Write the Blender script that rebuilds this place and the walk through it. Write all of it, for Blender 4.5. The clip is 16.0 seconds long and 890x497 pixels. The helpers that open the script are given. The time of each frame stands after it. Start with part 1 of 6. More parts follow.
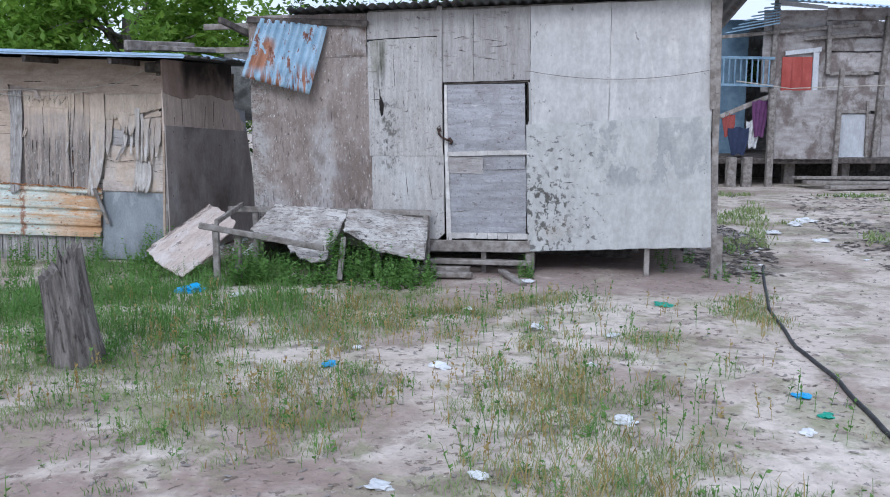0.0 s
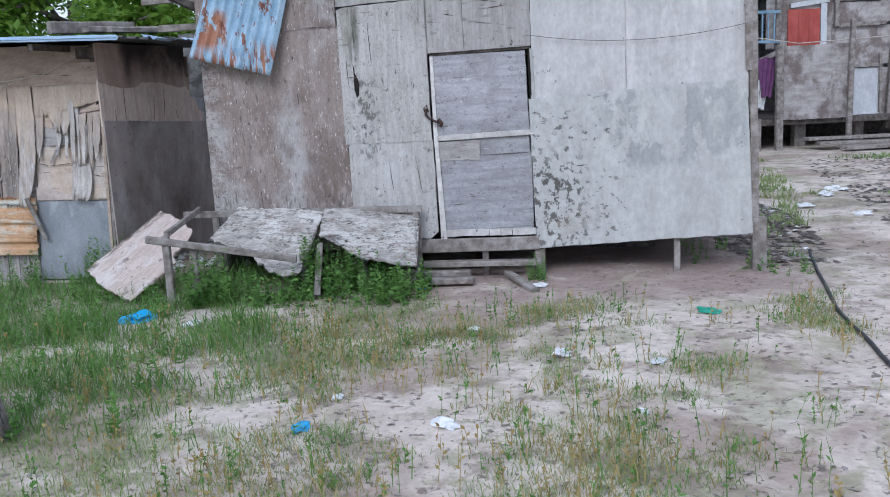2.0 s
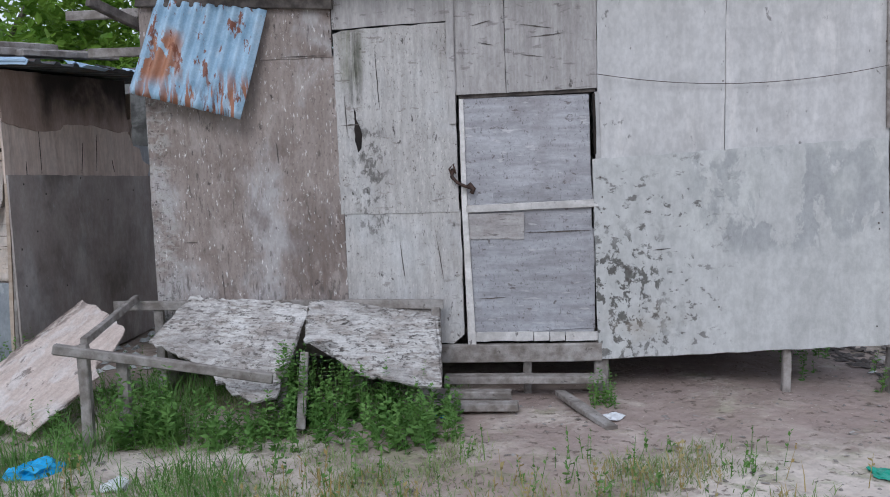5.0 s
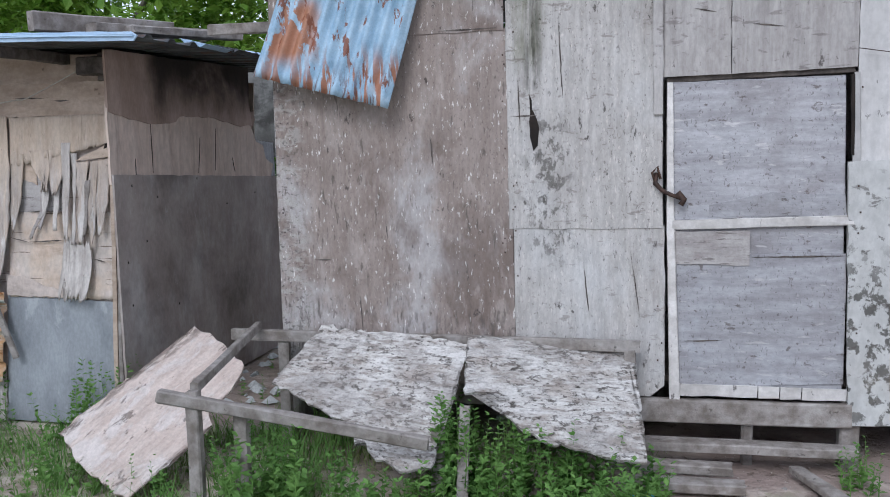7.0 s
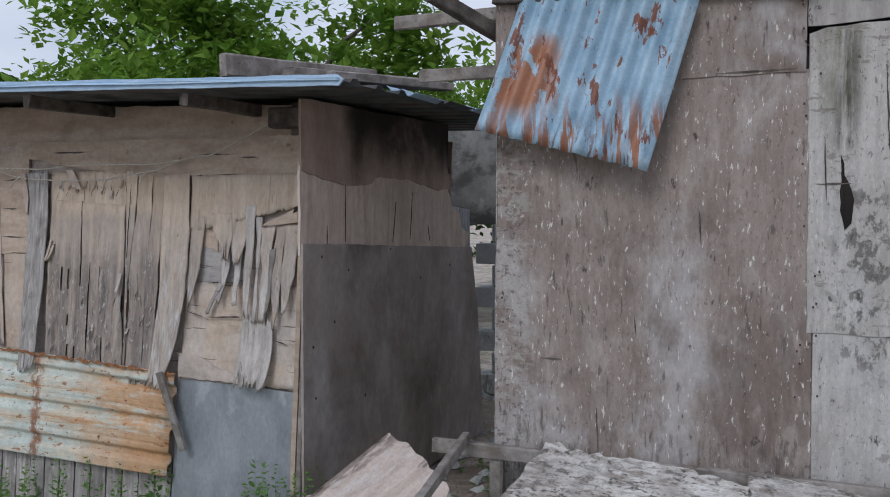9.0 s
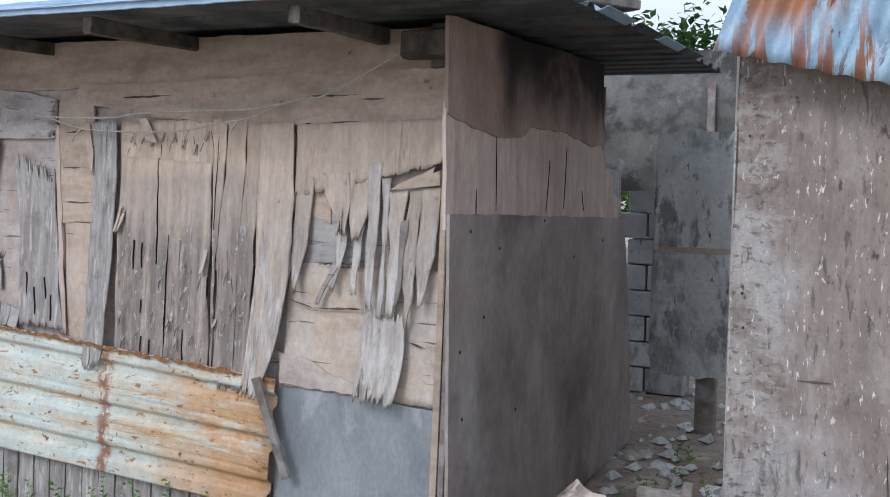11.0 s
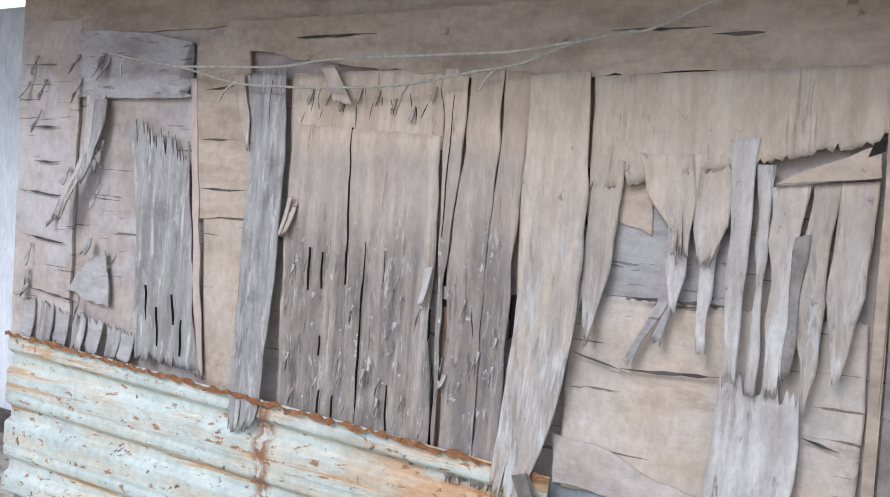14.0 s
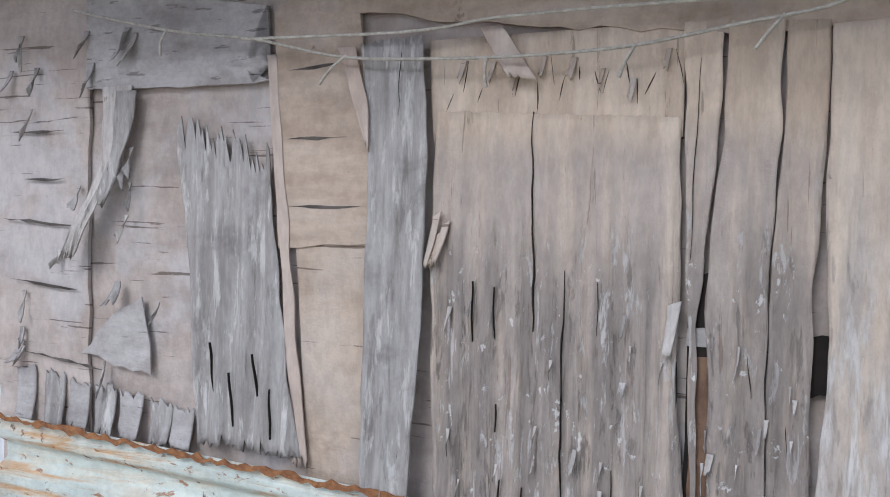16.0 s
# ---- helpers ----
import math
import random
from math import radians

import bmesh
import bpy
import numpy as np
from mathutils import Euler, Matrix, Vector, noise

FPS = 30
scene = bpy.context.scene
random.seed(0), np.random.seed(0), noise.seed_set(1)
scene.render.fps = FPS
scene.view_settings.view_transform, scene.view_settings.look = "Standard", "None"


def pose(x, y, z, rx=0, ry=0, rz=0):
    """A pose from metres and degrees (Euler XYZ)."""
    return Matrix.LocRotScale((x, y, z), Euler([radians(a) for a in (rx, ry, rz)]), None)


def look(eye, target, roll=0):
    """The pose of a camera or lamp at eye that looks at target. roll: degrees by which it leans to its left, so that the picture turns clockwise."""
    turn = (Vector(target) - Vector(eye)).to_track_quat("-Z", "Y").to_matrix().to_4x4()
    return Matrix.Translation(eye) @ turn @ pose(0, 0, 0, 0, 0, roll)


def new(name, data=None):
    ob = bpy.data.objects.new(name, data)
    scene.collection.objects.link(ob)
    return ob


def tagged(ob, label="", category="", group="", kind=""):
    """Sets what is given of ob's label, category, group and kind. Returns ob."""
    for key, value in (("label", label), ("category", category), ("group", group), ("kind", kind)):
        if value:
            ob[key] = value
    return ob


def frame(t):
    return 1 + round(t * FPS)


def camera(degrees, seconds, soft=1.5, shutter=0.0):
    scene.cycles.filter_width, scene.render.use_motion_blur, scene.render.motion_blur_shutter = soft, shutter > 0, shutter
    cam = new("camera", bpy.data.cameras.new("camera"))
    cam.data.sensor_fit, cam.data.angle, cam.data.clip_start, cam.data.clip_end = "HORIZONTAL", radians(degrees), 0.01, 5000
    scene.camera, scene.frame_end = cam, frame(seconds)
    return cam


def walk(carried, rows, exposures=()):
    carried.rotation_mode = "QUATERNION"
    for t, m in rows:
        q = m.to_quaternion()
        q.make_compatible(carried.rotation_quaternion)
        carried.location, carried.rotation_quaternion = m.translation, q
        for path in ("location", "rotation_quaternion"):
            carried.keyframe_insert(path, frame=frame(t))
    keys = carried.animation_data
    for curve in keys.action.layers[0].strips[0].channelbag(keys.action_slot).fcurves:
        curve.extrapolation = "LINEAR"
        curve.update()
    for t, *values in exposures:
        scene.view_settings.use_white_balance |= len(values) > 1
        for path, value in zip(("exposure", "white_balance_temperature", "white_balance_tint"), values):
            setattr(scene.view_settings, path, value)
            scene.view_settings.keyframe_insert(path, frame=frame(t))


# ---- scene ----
cam = camera(54.0, 16.0, soft=1.0)
METRES, EYE, TILT, LEAN, TURN = 9.5, 1.55, -8.6, 0.0, 0.0
ROWS = [
    (0.0, 0.0, 0.0, 0.0, 0.0, 0.0, 0.0),
    (0.5, -0.0087, 0.0355, 0.0063, -0.74, -0.4, 0.42),
    (1.0, -0.0096, 0.0653, 0.0107, -1.67, -1.22, 2.27),
    (1.5, -0.0022, 0.1045, 0.0197, -1.1, -1.62, 2.51),
    (2.0, -0.0034, 0.1372, 0.0242, -0.66, -1.71, 2.92),
    (2.5, -0.0114, 0.1749, 0.0318, -2.83, -0.62, 2.79),
    (3.0, -0.0114, 0.2153, 0.0343, -3.81, -0.66, 2.59),
    (3.5, -0.0121, 0.2506, 0.0426, -4.09, -0.06, 2.32),
    (4.0, -0.0237, 0.2823, 0.049, -4.22, 1.18, 2.22),
    (6.5, -0.0796, 0.4412, 0.0697, 0.9, 1.82, 0.9),
    (7.0, -0.0892, 0.4696, 0.0756, 3.2, 1.71, 0.66),
    (7.5, -0.107, 0.4967, 0.0809, 3.17, 2.85, 1.07),
    (8.0, -0.1205, 0.5156, 0.0839, 3.36, 3.13, 1.17),
    (8.5, -0.1288, 0.5401, 0.0887, 9.01, 4.99, 0.58),
    (9.0, -0.1421, 0.5616, 0.0919, 13.02, 5.87, -2.15),
    (9.5, -0.1665, 0.5833, 0.0936, 14.1, 5.76, -3.65),
    (10.0, -0.182, 0.6075, 0.0952, 15.26, 5.04, -3.94),
    (12.5, -0.268, 0.727, 0.1143, 19.13, 2.41, -2.51),
    (13.0, -0.2873, 0.7405, 0.1151, 19.92, 2.3, -3.76),
    (13.5, -0.3178, 0.7479, 0.1181, 20.07, 2.29, -3.93),
    (14.0, -0.3386, 0.7586, 0.1164, 19.97, 2.38, -4.51),
    (14.5, -0.3597, 0.7796, 0.1221, 20.35, 2.46, -4.58),
    (15.0, -0.3815, 0.7941, 0.1247, 19.65, 2.62, -3.81),
    (15.5, -0.411, 0.8, 0.124, 14.85, 2.84, -1.0),
    (16.0, -0.4327, 0.8092, 0.1224, 13.78, 2.84, -1.2),
]
EXPOSURES = [(t, stops, 5460 if t < 4 else 5860 if 8.9 < t < 11 else 5680, 11) for t, stops in ((0.0, 0.15), (3.5, 0.12), (4.0, -0.3), (5.2, 0.0), (6.5, 0.25), (7.0, 0.2), (7.5, 0.0), (8.0, 0.05), (8.5, 0.0), (9.0, -0.32), (9.5, -0.2), (10.2, -0.1), (12.5, 0.75), (13.5, 0.62), (14.5, 0.3), (15.5, 0.36), (16.0, 0.2))]
walk(cam, [(t, pose(0, 0, EYE, TILT, LEAN, TURN) @ pose(METRES * x, METRES * y, METRES * z, 90 + pitch, roll, yaw)) for t, x, y, z, yaw, pitch, roll in ROWS], EXPOSURES)

# ---- world and sun: a bright, mostly overcast day ----
world = bpy.data.worlds.new("world")
scene.world = world
world.use_nodes = True
wn, wl = world.node_tree.nodes, world.node_tree.links
wn.clear()
SUN_ELEV, SUN_AZ = 40.0, 200.0
sky = wn.new("ShaderNodeTexSky")
sky.sky_type, sky.sun_disc = "NISHITA", False
sky.sun_elevation, sky.sun_rotation = radians(SUN_ELEV), radians(SUN_AZ)
wtc = wn.new("ShaderNodeTexCoord")
wmap = wn.new("ShaderNodeMapping")
wmap.inputs["Scale"].default_value = (1.6, 1.6, 4.0)
cloud = wn.new("ShaderNodeTexNoise")
cloud.inputs["Scale"].default_value, cloud.inputs["Detail"].default_value = 1.7, 7
cramp = wn.new("ShaderNodeValToRGB")
cramp.color_ramp.elements[0].position, cramp.color_ramp.elements[1].position = 0.30, 0.55
cramp.color_ramp.elements[0].color, cramp.color_ramp.elements[1].color = (0.45, 0.45, 0.45, 1), (1, 1, 1, 1)
cmix = wn.new("ShaderNodeMixRGB")
cmix.inputs[2].default_value = (8.6, 8.9, 9.6, 1)
wbg, wout = wn.new("ShaderNodeBackground"), wn.new("ShaderNodeOutputWorld")
wbg.inputs["Strength"].default_value = 0.10
wl.new(wtc.outputs["Generated"], wmap.inputs[0])
wl.new(wmap.outputs[0], cloud.inputs["Vector"])
wl.new(cloud.outputs[0], cramp.inputs[0])
wl.new(cramp.outputs[0], cmix.inputs[0])
wl.new(sky.outputs[0], cmix.inputs[1])
wl.new(cmix.outputs[0], wbg.inputs[0])
wl.new(wbg.outputs[0], wout.inputs[0])
sun_data = bpy.data.lights.new("sun", "SUN")
sun_data.energy, sun_data.angle, sun_data.color = 1.25, radians(25), (1.0, 0.96, 0.9)
sun = new("sun", sun_data)
_az, _el = radians(SUN_AZ), radians(SUN_ELEV)
sun.matrix_world = look((40 * math.sin(_az) * math.cos(_el), 40 * math.cos(_az) * math.cos(_el), 40 * math.sin(_el)), (0, 0, 0))


# ---- materials ----
def ramp_mask(nt, value, lo, hi):
    m = nt.nodes.new("ShaderNodeMapRange")
    m.interpolation_type = "SMOOTHSTEP"
    m.inputs[1].default_value, m.inputs[2].default_value = lo, hi
    nt.links.new(value, m.inputs[0])
    return m.outputs[0]


def maths(nt, op, a, b):
    m = nt.nodes.new("ShaderNodeMath")
    m.operation = op
    for i, v in enumerate((a, b)):
        if isinstance(v, (int, float)):
            m.inputs[i].default_value = v
        else:
            nt.links.new(v, m.inputs[i])
    return m.outputs[0]


def material(name, c1, c2, scale, layers=(), rough=0.85, metal=0.0, bump=0.25, vary=0.1, spec=0.3, fine=60, translucent=0.0, mottle=0.15):
    """Two-tone stretched grain, then stains: (colour, scale xyz, lo, hi, amount[, region (x0, x1, z0, z1, soft)])."""
    m = bpy.data.materials.new(name)
    m.use_nodes = True
    nt = m.node_tree
    n, l = nt.nodes, nt.links
    p = n["Principled BSDF"]
    tc = n.new("ShaderNodeTexCoord")
    info = n.new("ShaderNodeObjectInfo")
    shift = n.new("ShaderNodeVectorMath")
    shift.operation = "MULTIPLY_ADD"
    shift.inputs[1].default_value = (3.1, 5.7, 2.3)
    l.new(info.outputs["Random"], shift.inputs[0])
    l.new(tc.outputs["Object"], shift.inputs[2])
    sep = n.new("ShaderNodeSeparateXYZ")
    l.new(tc.outputs["Object"], sep.inputs[0])

    def grain(sc, detail=6, rough_=0.6, dist=0.0):
        mp = n.new("ShaderNodeMapping")
        mp.inputs["Scale"].default_value = sc
        nz = n.new("ShaderNodeTexNoise")
        nz.inputs["Scale"].default_value, nz.inputs["Detail"].default_value = 1.0, detail
        nz.inputs["Roughness"].default_value, nz.inputs["Distortion"].default_value = rough_, dist
        l.new(shift.outputs[0], mp.inputs[0])
        l.new(mp.outputs[0], nz.inputs["Vector"])
        return nz.outputs[0]

    base = grain(scale)
    mix = n.new("ShaderNodeMixRGB")
    mix.inputs[1].default_value, mix.inputs[2].default_value = (*c1, 1), (*c2, 1)
    l.new(ramp_mask(nt, base, 0.32, 0.68), mix.inputs[0])
    col, height = mix.outputs[0], base
    for lay in layers:
        c, sc, lo, hi, amt = lay[:5]
        mask = ramp_mask(nt, grain(sc, 5, 0.65, 0.3), lo, hi)
        if len(lay) > 5:
            x0, x1, z0, z1, soft = lay[5][:5]
            up_axis = lay[5][5] if len(lay[5]) > 5 else 2
            wob = maths(nt, "MULTIPLY", maths(nt, "SUBTRACT", grain((5, 5, 3), 4), 0.5), soft * 2.5)
            for axis, lim, sign in ((0, x0, 1), (0, x1, -1), (up_axis, z0, 1), (up_axis, z1, -1)):
                if lim is None:
                    continue
                d = maths(nt, "ADD", maths(nt, "MULTIPLY", maths(nt, "SUBTRACT", sep.outputs[axis], lim), sign), wob)
                mask = maths(nt, "MULTIPLY", mask, ramp_mask(nt, d, -soft, soft))
        mk = maths(nt, "MULTIPLY", mask, amt)
        mx = n.new("ShaderNodeMixRGB")
        mx.inputs[2].default_value = (*c, 1)
        l.new(mk, mx.inputs[0])
        l.new(col, mx.inputs[1])
        col = mx.outputs[0]
        height = maths(nt, "SUBTRACT", height, maths(nt, "MULTIPLY", mk, 0.35))
    hsv = n.new("ShaderNodeHueSaturation")
    tone = maths(nt, "ADD", maths(nt, "MULTIPLY", info.outputs["Random"], 2 * vary), 1 - vary)
    if bump:
        speck = ramp_mask(nt, grain(tuple(2.6 * v if v > 8 else 12 * v for v in scale), 4, 0.7), 0.36, 0.64)
        blotch = ramp_mask(nt, grain((7, 7, 7), 3), 0.35, 0.65)
        tone = maths(nt, "MULTIPLY", tone, maths(nt, "ADD", maths(nt, "MULTIPLY", speck, mottle), 1 - mottle / 2))
        tone = maths(nt, "MULTIPLY", tone, maths(nt, "ADD", maths(nt, "MULTIPLY", blotch, mottle * 0.6), 1 - mottle * 0.3))
    l.new(tone, hsv.inputs["Value"])
    l.new(col, hsv.inputs["Color"])
    l.new(hsv.outputs[0], p.inputs["Base Color"])
    p.inputs["Roughness"].default_value, p.inputs["Metallic"].default_value = rough, metal
    p.inputs["Specular IOR Level"].default_value = spec
    if bump:
        fn = grain((fine, fine, fine), 3)
        b = n.new("ShaderNodeBump")
        b.inputs["Strength"].default_value, b.inputs["Distance"].default_value = bump, 0.02
        l.new(maths(nt, "ADD", height, maths(nt, "MULTIPLY", fn, 0.35)), b.inputs["Height"])
        l.new(b.outputs[0], p.inputs["Normal"])
    if translucent:
        tr = n.new("ShaderNodeBsdfTranslucent")
        l.new(hsv.outputs[0], tr.inputs[0])
        sm = n.new("ShaderNodeMixShader")
        sm.inputs[0].default_value = translucent
        l.new(p.outputs[0], sm.inputs[1])
        l.new(tr.outputs[0], sm.inputs[2])
        l.new(sm.outputs[0], n["Material Output"].inputs[0])
    return m


V = (26, 26, 2.2)  # vertical grain
H = (2.2, 2.2, 30)  # horizontal grain
FLECK = ((0.62, 0.58, 0.54), (100, 100, 30), 0.60, 0.65, 0.85)
SPOT = ((0.06, 0.05, 0.045), (24, 24, 11), 0.63, 0.70, 0.8)
MICRO = ((0.075, 0.065, 0.055), (85, 85, 40), 0.585, 0.66, 0.55)
PLY_BROWN = material("ply_brown", (0.245, 0.20, 0.175), (0.30, 0.25, 0.222), V, [MICRO,
    ((0.43, 0.405, 0.395), (2.6, 2.6, 1.7), 0.47, 0.66, 0.85), ((0.145, 0.108, 0.09), (2.1, 2.1, 1.5), 0.50, 0.66, 0.7), ((0.36, 0.31, 0.28), (11, 11, 5), 0.52, 0.66, 0.6),
    ((0.66, 0.63, 0.60), (75, 75, 22), 0.615, 0.66, 0.9), ((0.10, 0.085, 0.075), (38, 38, 9), 0.60, 0.68, 0.7), SPOT,
    ((0.40, 0.38, 0.35), (14, 14, 26), 0.48, 0.60, 0.6, (-0.1, 0.17, 0.3, 2.2, 0.06)), ((0.07, 0.06, 0.055), (30, 30, 46), 0.54, 0.64, 0.65, (-0.1, 0.15, 0.3, 2.2, 0.06)),
    ((0.09, 0.08, 0.07), (40, 40, 9), 0.50, 0.62, 0.6, (None, None, 0.3, 0.75, 0.2))], bump=0.35)
PLY_GREY = material("ply_grey", (0.42, 0.395, 0.37), (0.53, 0.505, 0.48), V, [MICRO,
    FLECK, ((0.20, 0.17, 0.15), (9, 9, 24), 0.6, 0.66, 0.6),
    ((0.25, 0.22, 0.20), (3, 3, 1.0), 0.5, 0.75, 0.6), ((0.56, 0.56, 0.56), (2.5, 2.5, 1.6), 0.5, 0.75, 0.5), SPOT,
    ((0.12, 0.125, 0.06), (16, 16, 1.8), 0.30, 0.62, 0.85, (1.29, 1.40, 1.98, 2.5, 0.08)), ((0.035, 0.035, 0.025), (20, 20, 2), 0.45, 0.6, 0.85, (1.35, 1.40, 1.85, 2.3, 0.04)),
    ((0.08, 0.075, 0.065), (24, 24, 16), 0.5, 0.6, 0.7, (1.36, 1.55, 1.0, 1.75, 0.07))], bump=0.3)
PLY_HEAD = material("ply_header", (0.34, 0.315, 0.30), (0.45, 0.425, 0.405), V, [
    ((0.14, 0.12, 0.11), (9, 9, 26), 0.58, 0.66, 0.5), SPOT, ((0.25, 0.225, 0.21), (3, 3, 1.5), 0.5, 0.75, 0.6)], bump=0.25)
PLY_PALE = material("ply_pale", (0.45, 0.435, 0.42), (0.515, 0.50, 0.485), (9, 9, 1.2), [
    ((0.40, 0.38, 0.365), (1.6, 1.6, 0.9), 0.5, 0.75, 0.6), ((0.13, 0.12, 0.11), (16, 16, 9), 0.65, 0.70, 0.7), ((0.64, 0.61, 0.58), (6, 6, 1.2), 0.55, 0.7, 0.5)], bump=0.15)
PLY_MOULD = material("ply_mould", (0.48, 0.475, 0.455), (0.55, 0.545, 0.525), (9, 9, 1.2), [
    ((0.33, 0.335, 0.335), (5, 5, 3.2), 0.47, 0.52, 0.7, (3.45, 4.6, 0.9, 1.52, 0.1)), ((0.62, 0.62, 0.58), (2, 2, 1.2), 0.5, 0.7, 0.5),
    ((0.07, 0.065, 0.055), (17, 17, 13), 0.52, 0.59, 0.85, (2.7, 3.28, 0.1, 1.02, 0.2)),
    ((0.10, 0.09, 0.08), (12, 12, 16), 0.58, 0.64, 0.8, (2.7, 3.6, 0.1, 1.4, 0.2)),
    ((0.30, 0.24, 0.17), (2.2, 2.2, 2.0), 0.45, 0.7, 0.5, (2.7, 3.5, 0.1, 0.5, 0.15))], bump=0.22)
DOOR_PLY = material("door_ply", (0.31, 0.30, 0.31), (0.42, 0.415, 0.43), (2.2, 2.2, 18), [
    MICRO, ((0.23, 0.21, 0.21), (1.8, 1.8, 1.8), 0.5, 0.72, 0.65), ((0.52, 0.54, 0.58), (2, 2, 1.4), 0.48, 0.72, 0.6, (None, None, None, 0.95, 0.1)),
    ((0.12, 0.10, 0.09), (12, 12, 20), 0.61, 0.67, 0.75), ((0.55, 0.53, 0.52), (7, 7, 30), 0.6, 0.66, 0.6)], bump=0.22)
WHITE_WOOD = material("white_wood", (0.50, 0.47, 0.44), (0.66, 0.63, 0.60), (9, 9, 9), [SPOT], bump=0.2)
OLD_WOOD = material("old_wood", (0.17, 0.145, 0.125), (0.33, 0.30, 0.275), (12, 12, 12), [
    ((0.42, 0.40, 0.38), (3, 3, 3), 0.5, 0.7, 0.5), ((0.07, 0.06, 0.05), (20, 20, 20), 0.62, 0.7, 0.7)], bump=0.4)
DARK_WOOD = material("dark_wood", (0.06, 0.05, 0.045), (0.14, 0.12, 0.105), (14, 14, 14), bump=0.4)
PEELED = material("peeled_ply", (0.50, 0.465, 0.43), (0.66, 0.635, 0.60), (7, 7, 26), [((0.36, 0.31, 0.27), (3.5, 3.5, 5), 0.48, 0.62, 0.75), ((0.10, 0.085, 0.075), (34, 34, 60), 0.55, 0.63, 0.8),
    ((0.26, 0.22, 0.19), (11, 11, 40), 0.48, 0.64, 0.75), ((0.07, 0.06, 0.05), (16, 16, 26), 0.57, 0.66, 0.85), ((0.68, 0.65, 0.62), (4, 4, 10), 0.5, 0.62, 0.6),
    ((0.26, 0.23, 0.21), (2.5, 2.5, 2.5), 0.5, 0.62, 0.5)], bump=0.7, fine=70)
PEELED_PINK = material("peeled_pink", (0.46, 0.37, 0.32), (0.57, 0.48, 0.425), (26, 5, 5), [
    ((0.60, 0.55, 0.52), (9, 4, 4), 0.5, 0.60, 0.6), ((0.15, 0.12, 0.10), (22, 8, 9), 0.6, 0.67, 0.75), ((0.14, 0.11, 0.09), (30, 8, 8), 0.45, 0.6, 0.8, (None, 0.06, None, None, 0.05))], bump=0.7, fine=40)
SOOT_PANEL = material("dark_panel", (0.29, 0.24, 0.215), (0.38, 0.33, 0.30), (3.5, 3.5, 2.0), [
    ((0.48, 0.45, 0.43), (3, 3, 1.3), 0.48, 0.70, 0.7), ((0.055, 0.045, 0.04), (1.3, 1.3, 1.1), 0.48, 0.70, 0.6),
    ((0.42, 0.40, 0.38), (26, 26, 9), 0.64, 0.69, 0.6)], bump=0.15, rough=0.6, spec=0.4)
TAN = (0.46, 0.33, 0.225)
VENEER = material("veneer", (0.51, 0.40, 0.305), (0.62, 0.51, 0.405), (20, 20, 1.6), [
    ((0.40, 0.34, 0.30), (14, 14, 1.2), 0.25, 0.55, 0.9, (None, None, None, 1.60, 0.06)),
    ((0.225, 0.195, 0.175), (18, 18, 1.4), 0.30, 0.62, 0.9, (None, None, None, 1.38, 0.12)),
    ((0.50, 0.47, 0.445), (44, 44, 9), 0.57, 0.65, 0.8, (None, None, None, 1.48, 0.14)),
    ((0.11, 0.095, 0.085), (44, 44, 8), 0.57, 0.66, 0.6, (None, None, None, 1.40, 0.1)),
    ((0.17, 0.145, 0.13), (7, 7, 2.2), 0.50, 0.68, 0.6, (None, None, None, 1.30, 0.12)),
    ((0.62, 0.59, 0.56), (36, 36, 22), 0.62, 0.67, 0.85, (None, None, None, 1.36, 0.1)),
    ((0.16, 0.11, 0.08), (60, 60, 4), 0.62, 0.66, 0.5)], bump=0.5)
VENEER_TAN = material("veneer_tan", (0.45, 0.35, 0.27), (0.57, 0.465, 0.375), (3.5, 3.5, 9), [
    ((0.50, 0.45, 0.41), (1.7, 1.7, 1.7), 0.42, 0.6, 0.6), ((0.60, 0.52, 0.48), (9, 9, 5), 0.58, 0.66, 0.5),
    ((0.29, 0.21, 0.15), (3, 3, 7), 0.55, 0.7, 0.6), ((0.40, 0.365, 0.335), (2.5, 2.5, 1.8), 0.5, 0.7, 0.7), ((0.12, 0.085, 0.06), (3, 3, 60), 0.63, 0.66, 0.8)], bump=0.35)
PINK_PLY = material("pinkish_inner_ply", (0.42, 0.345, 0.30), (0.53, 0.455, 0.405), (3.5, 3.5, 9), [((0.33, 0.28, 0.25), (2, 2, 4), 0.5, 0.68, 0.6), ((0.55, 0.52, 0.51), (2.5, 2.5, 2.5), 0.5, 0.62, 0.6), ((0.13, 0.10, 0.08), (3, 3, 60), 0.62, 0.65, 0.8)], bump=0.35)
VENEER_GREY = material("veneer_grey", (0.28, 0.255, 0.235), (0.42, 0.395, 0.375), (38, 38, 2.4), [
    ((0.60, 0.57, 0.54), (30, 30, 6), 0.54, 0.64, 0.75), ((0.15, 0.13, 0.115), (30, 30, 4), 0.57, 0.68, 0.55), ((0.16, 0.14, 0.13), (4, 4, 4), 0.52, 0.66, 0.5)], bump=0.45)
VENEER_WHITE = material("veneer_white", (0.40, 0.36, 0.33), (0.57, 0.53, 0.49), (34, 34, 3), [
    ((0.28, 0.25, 0.225), (22, 22, 4), 0.55, 0.66, 0.8), ((0.14, 0.12, 0.1), (30, 30, 12), 0.64, 0.7, 0.7)], bump=0.45)
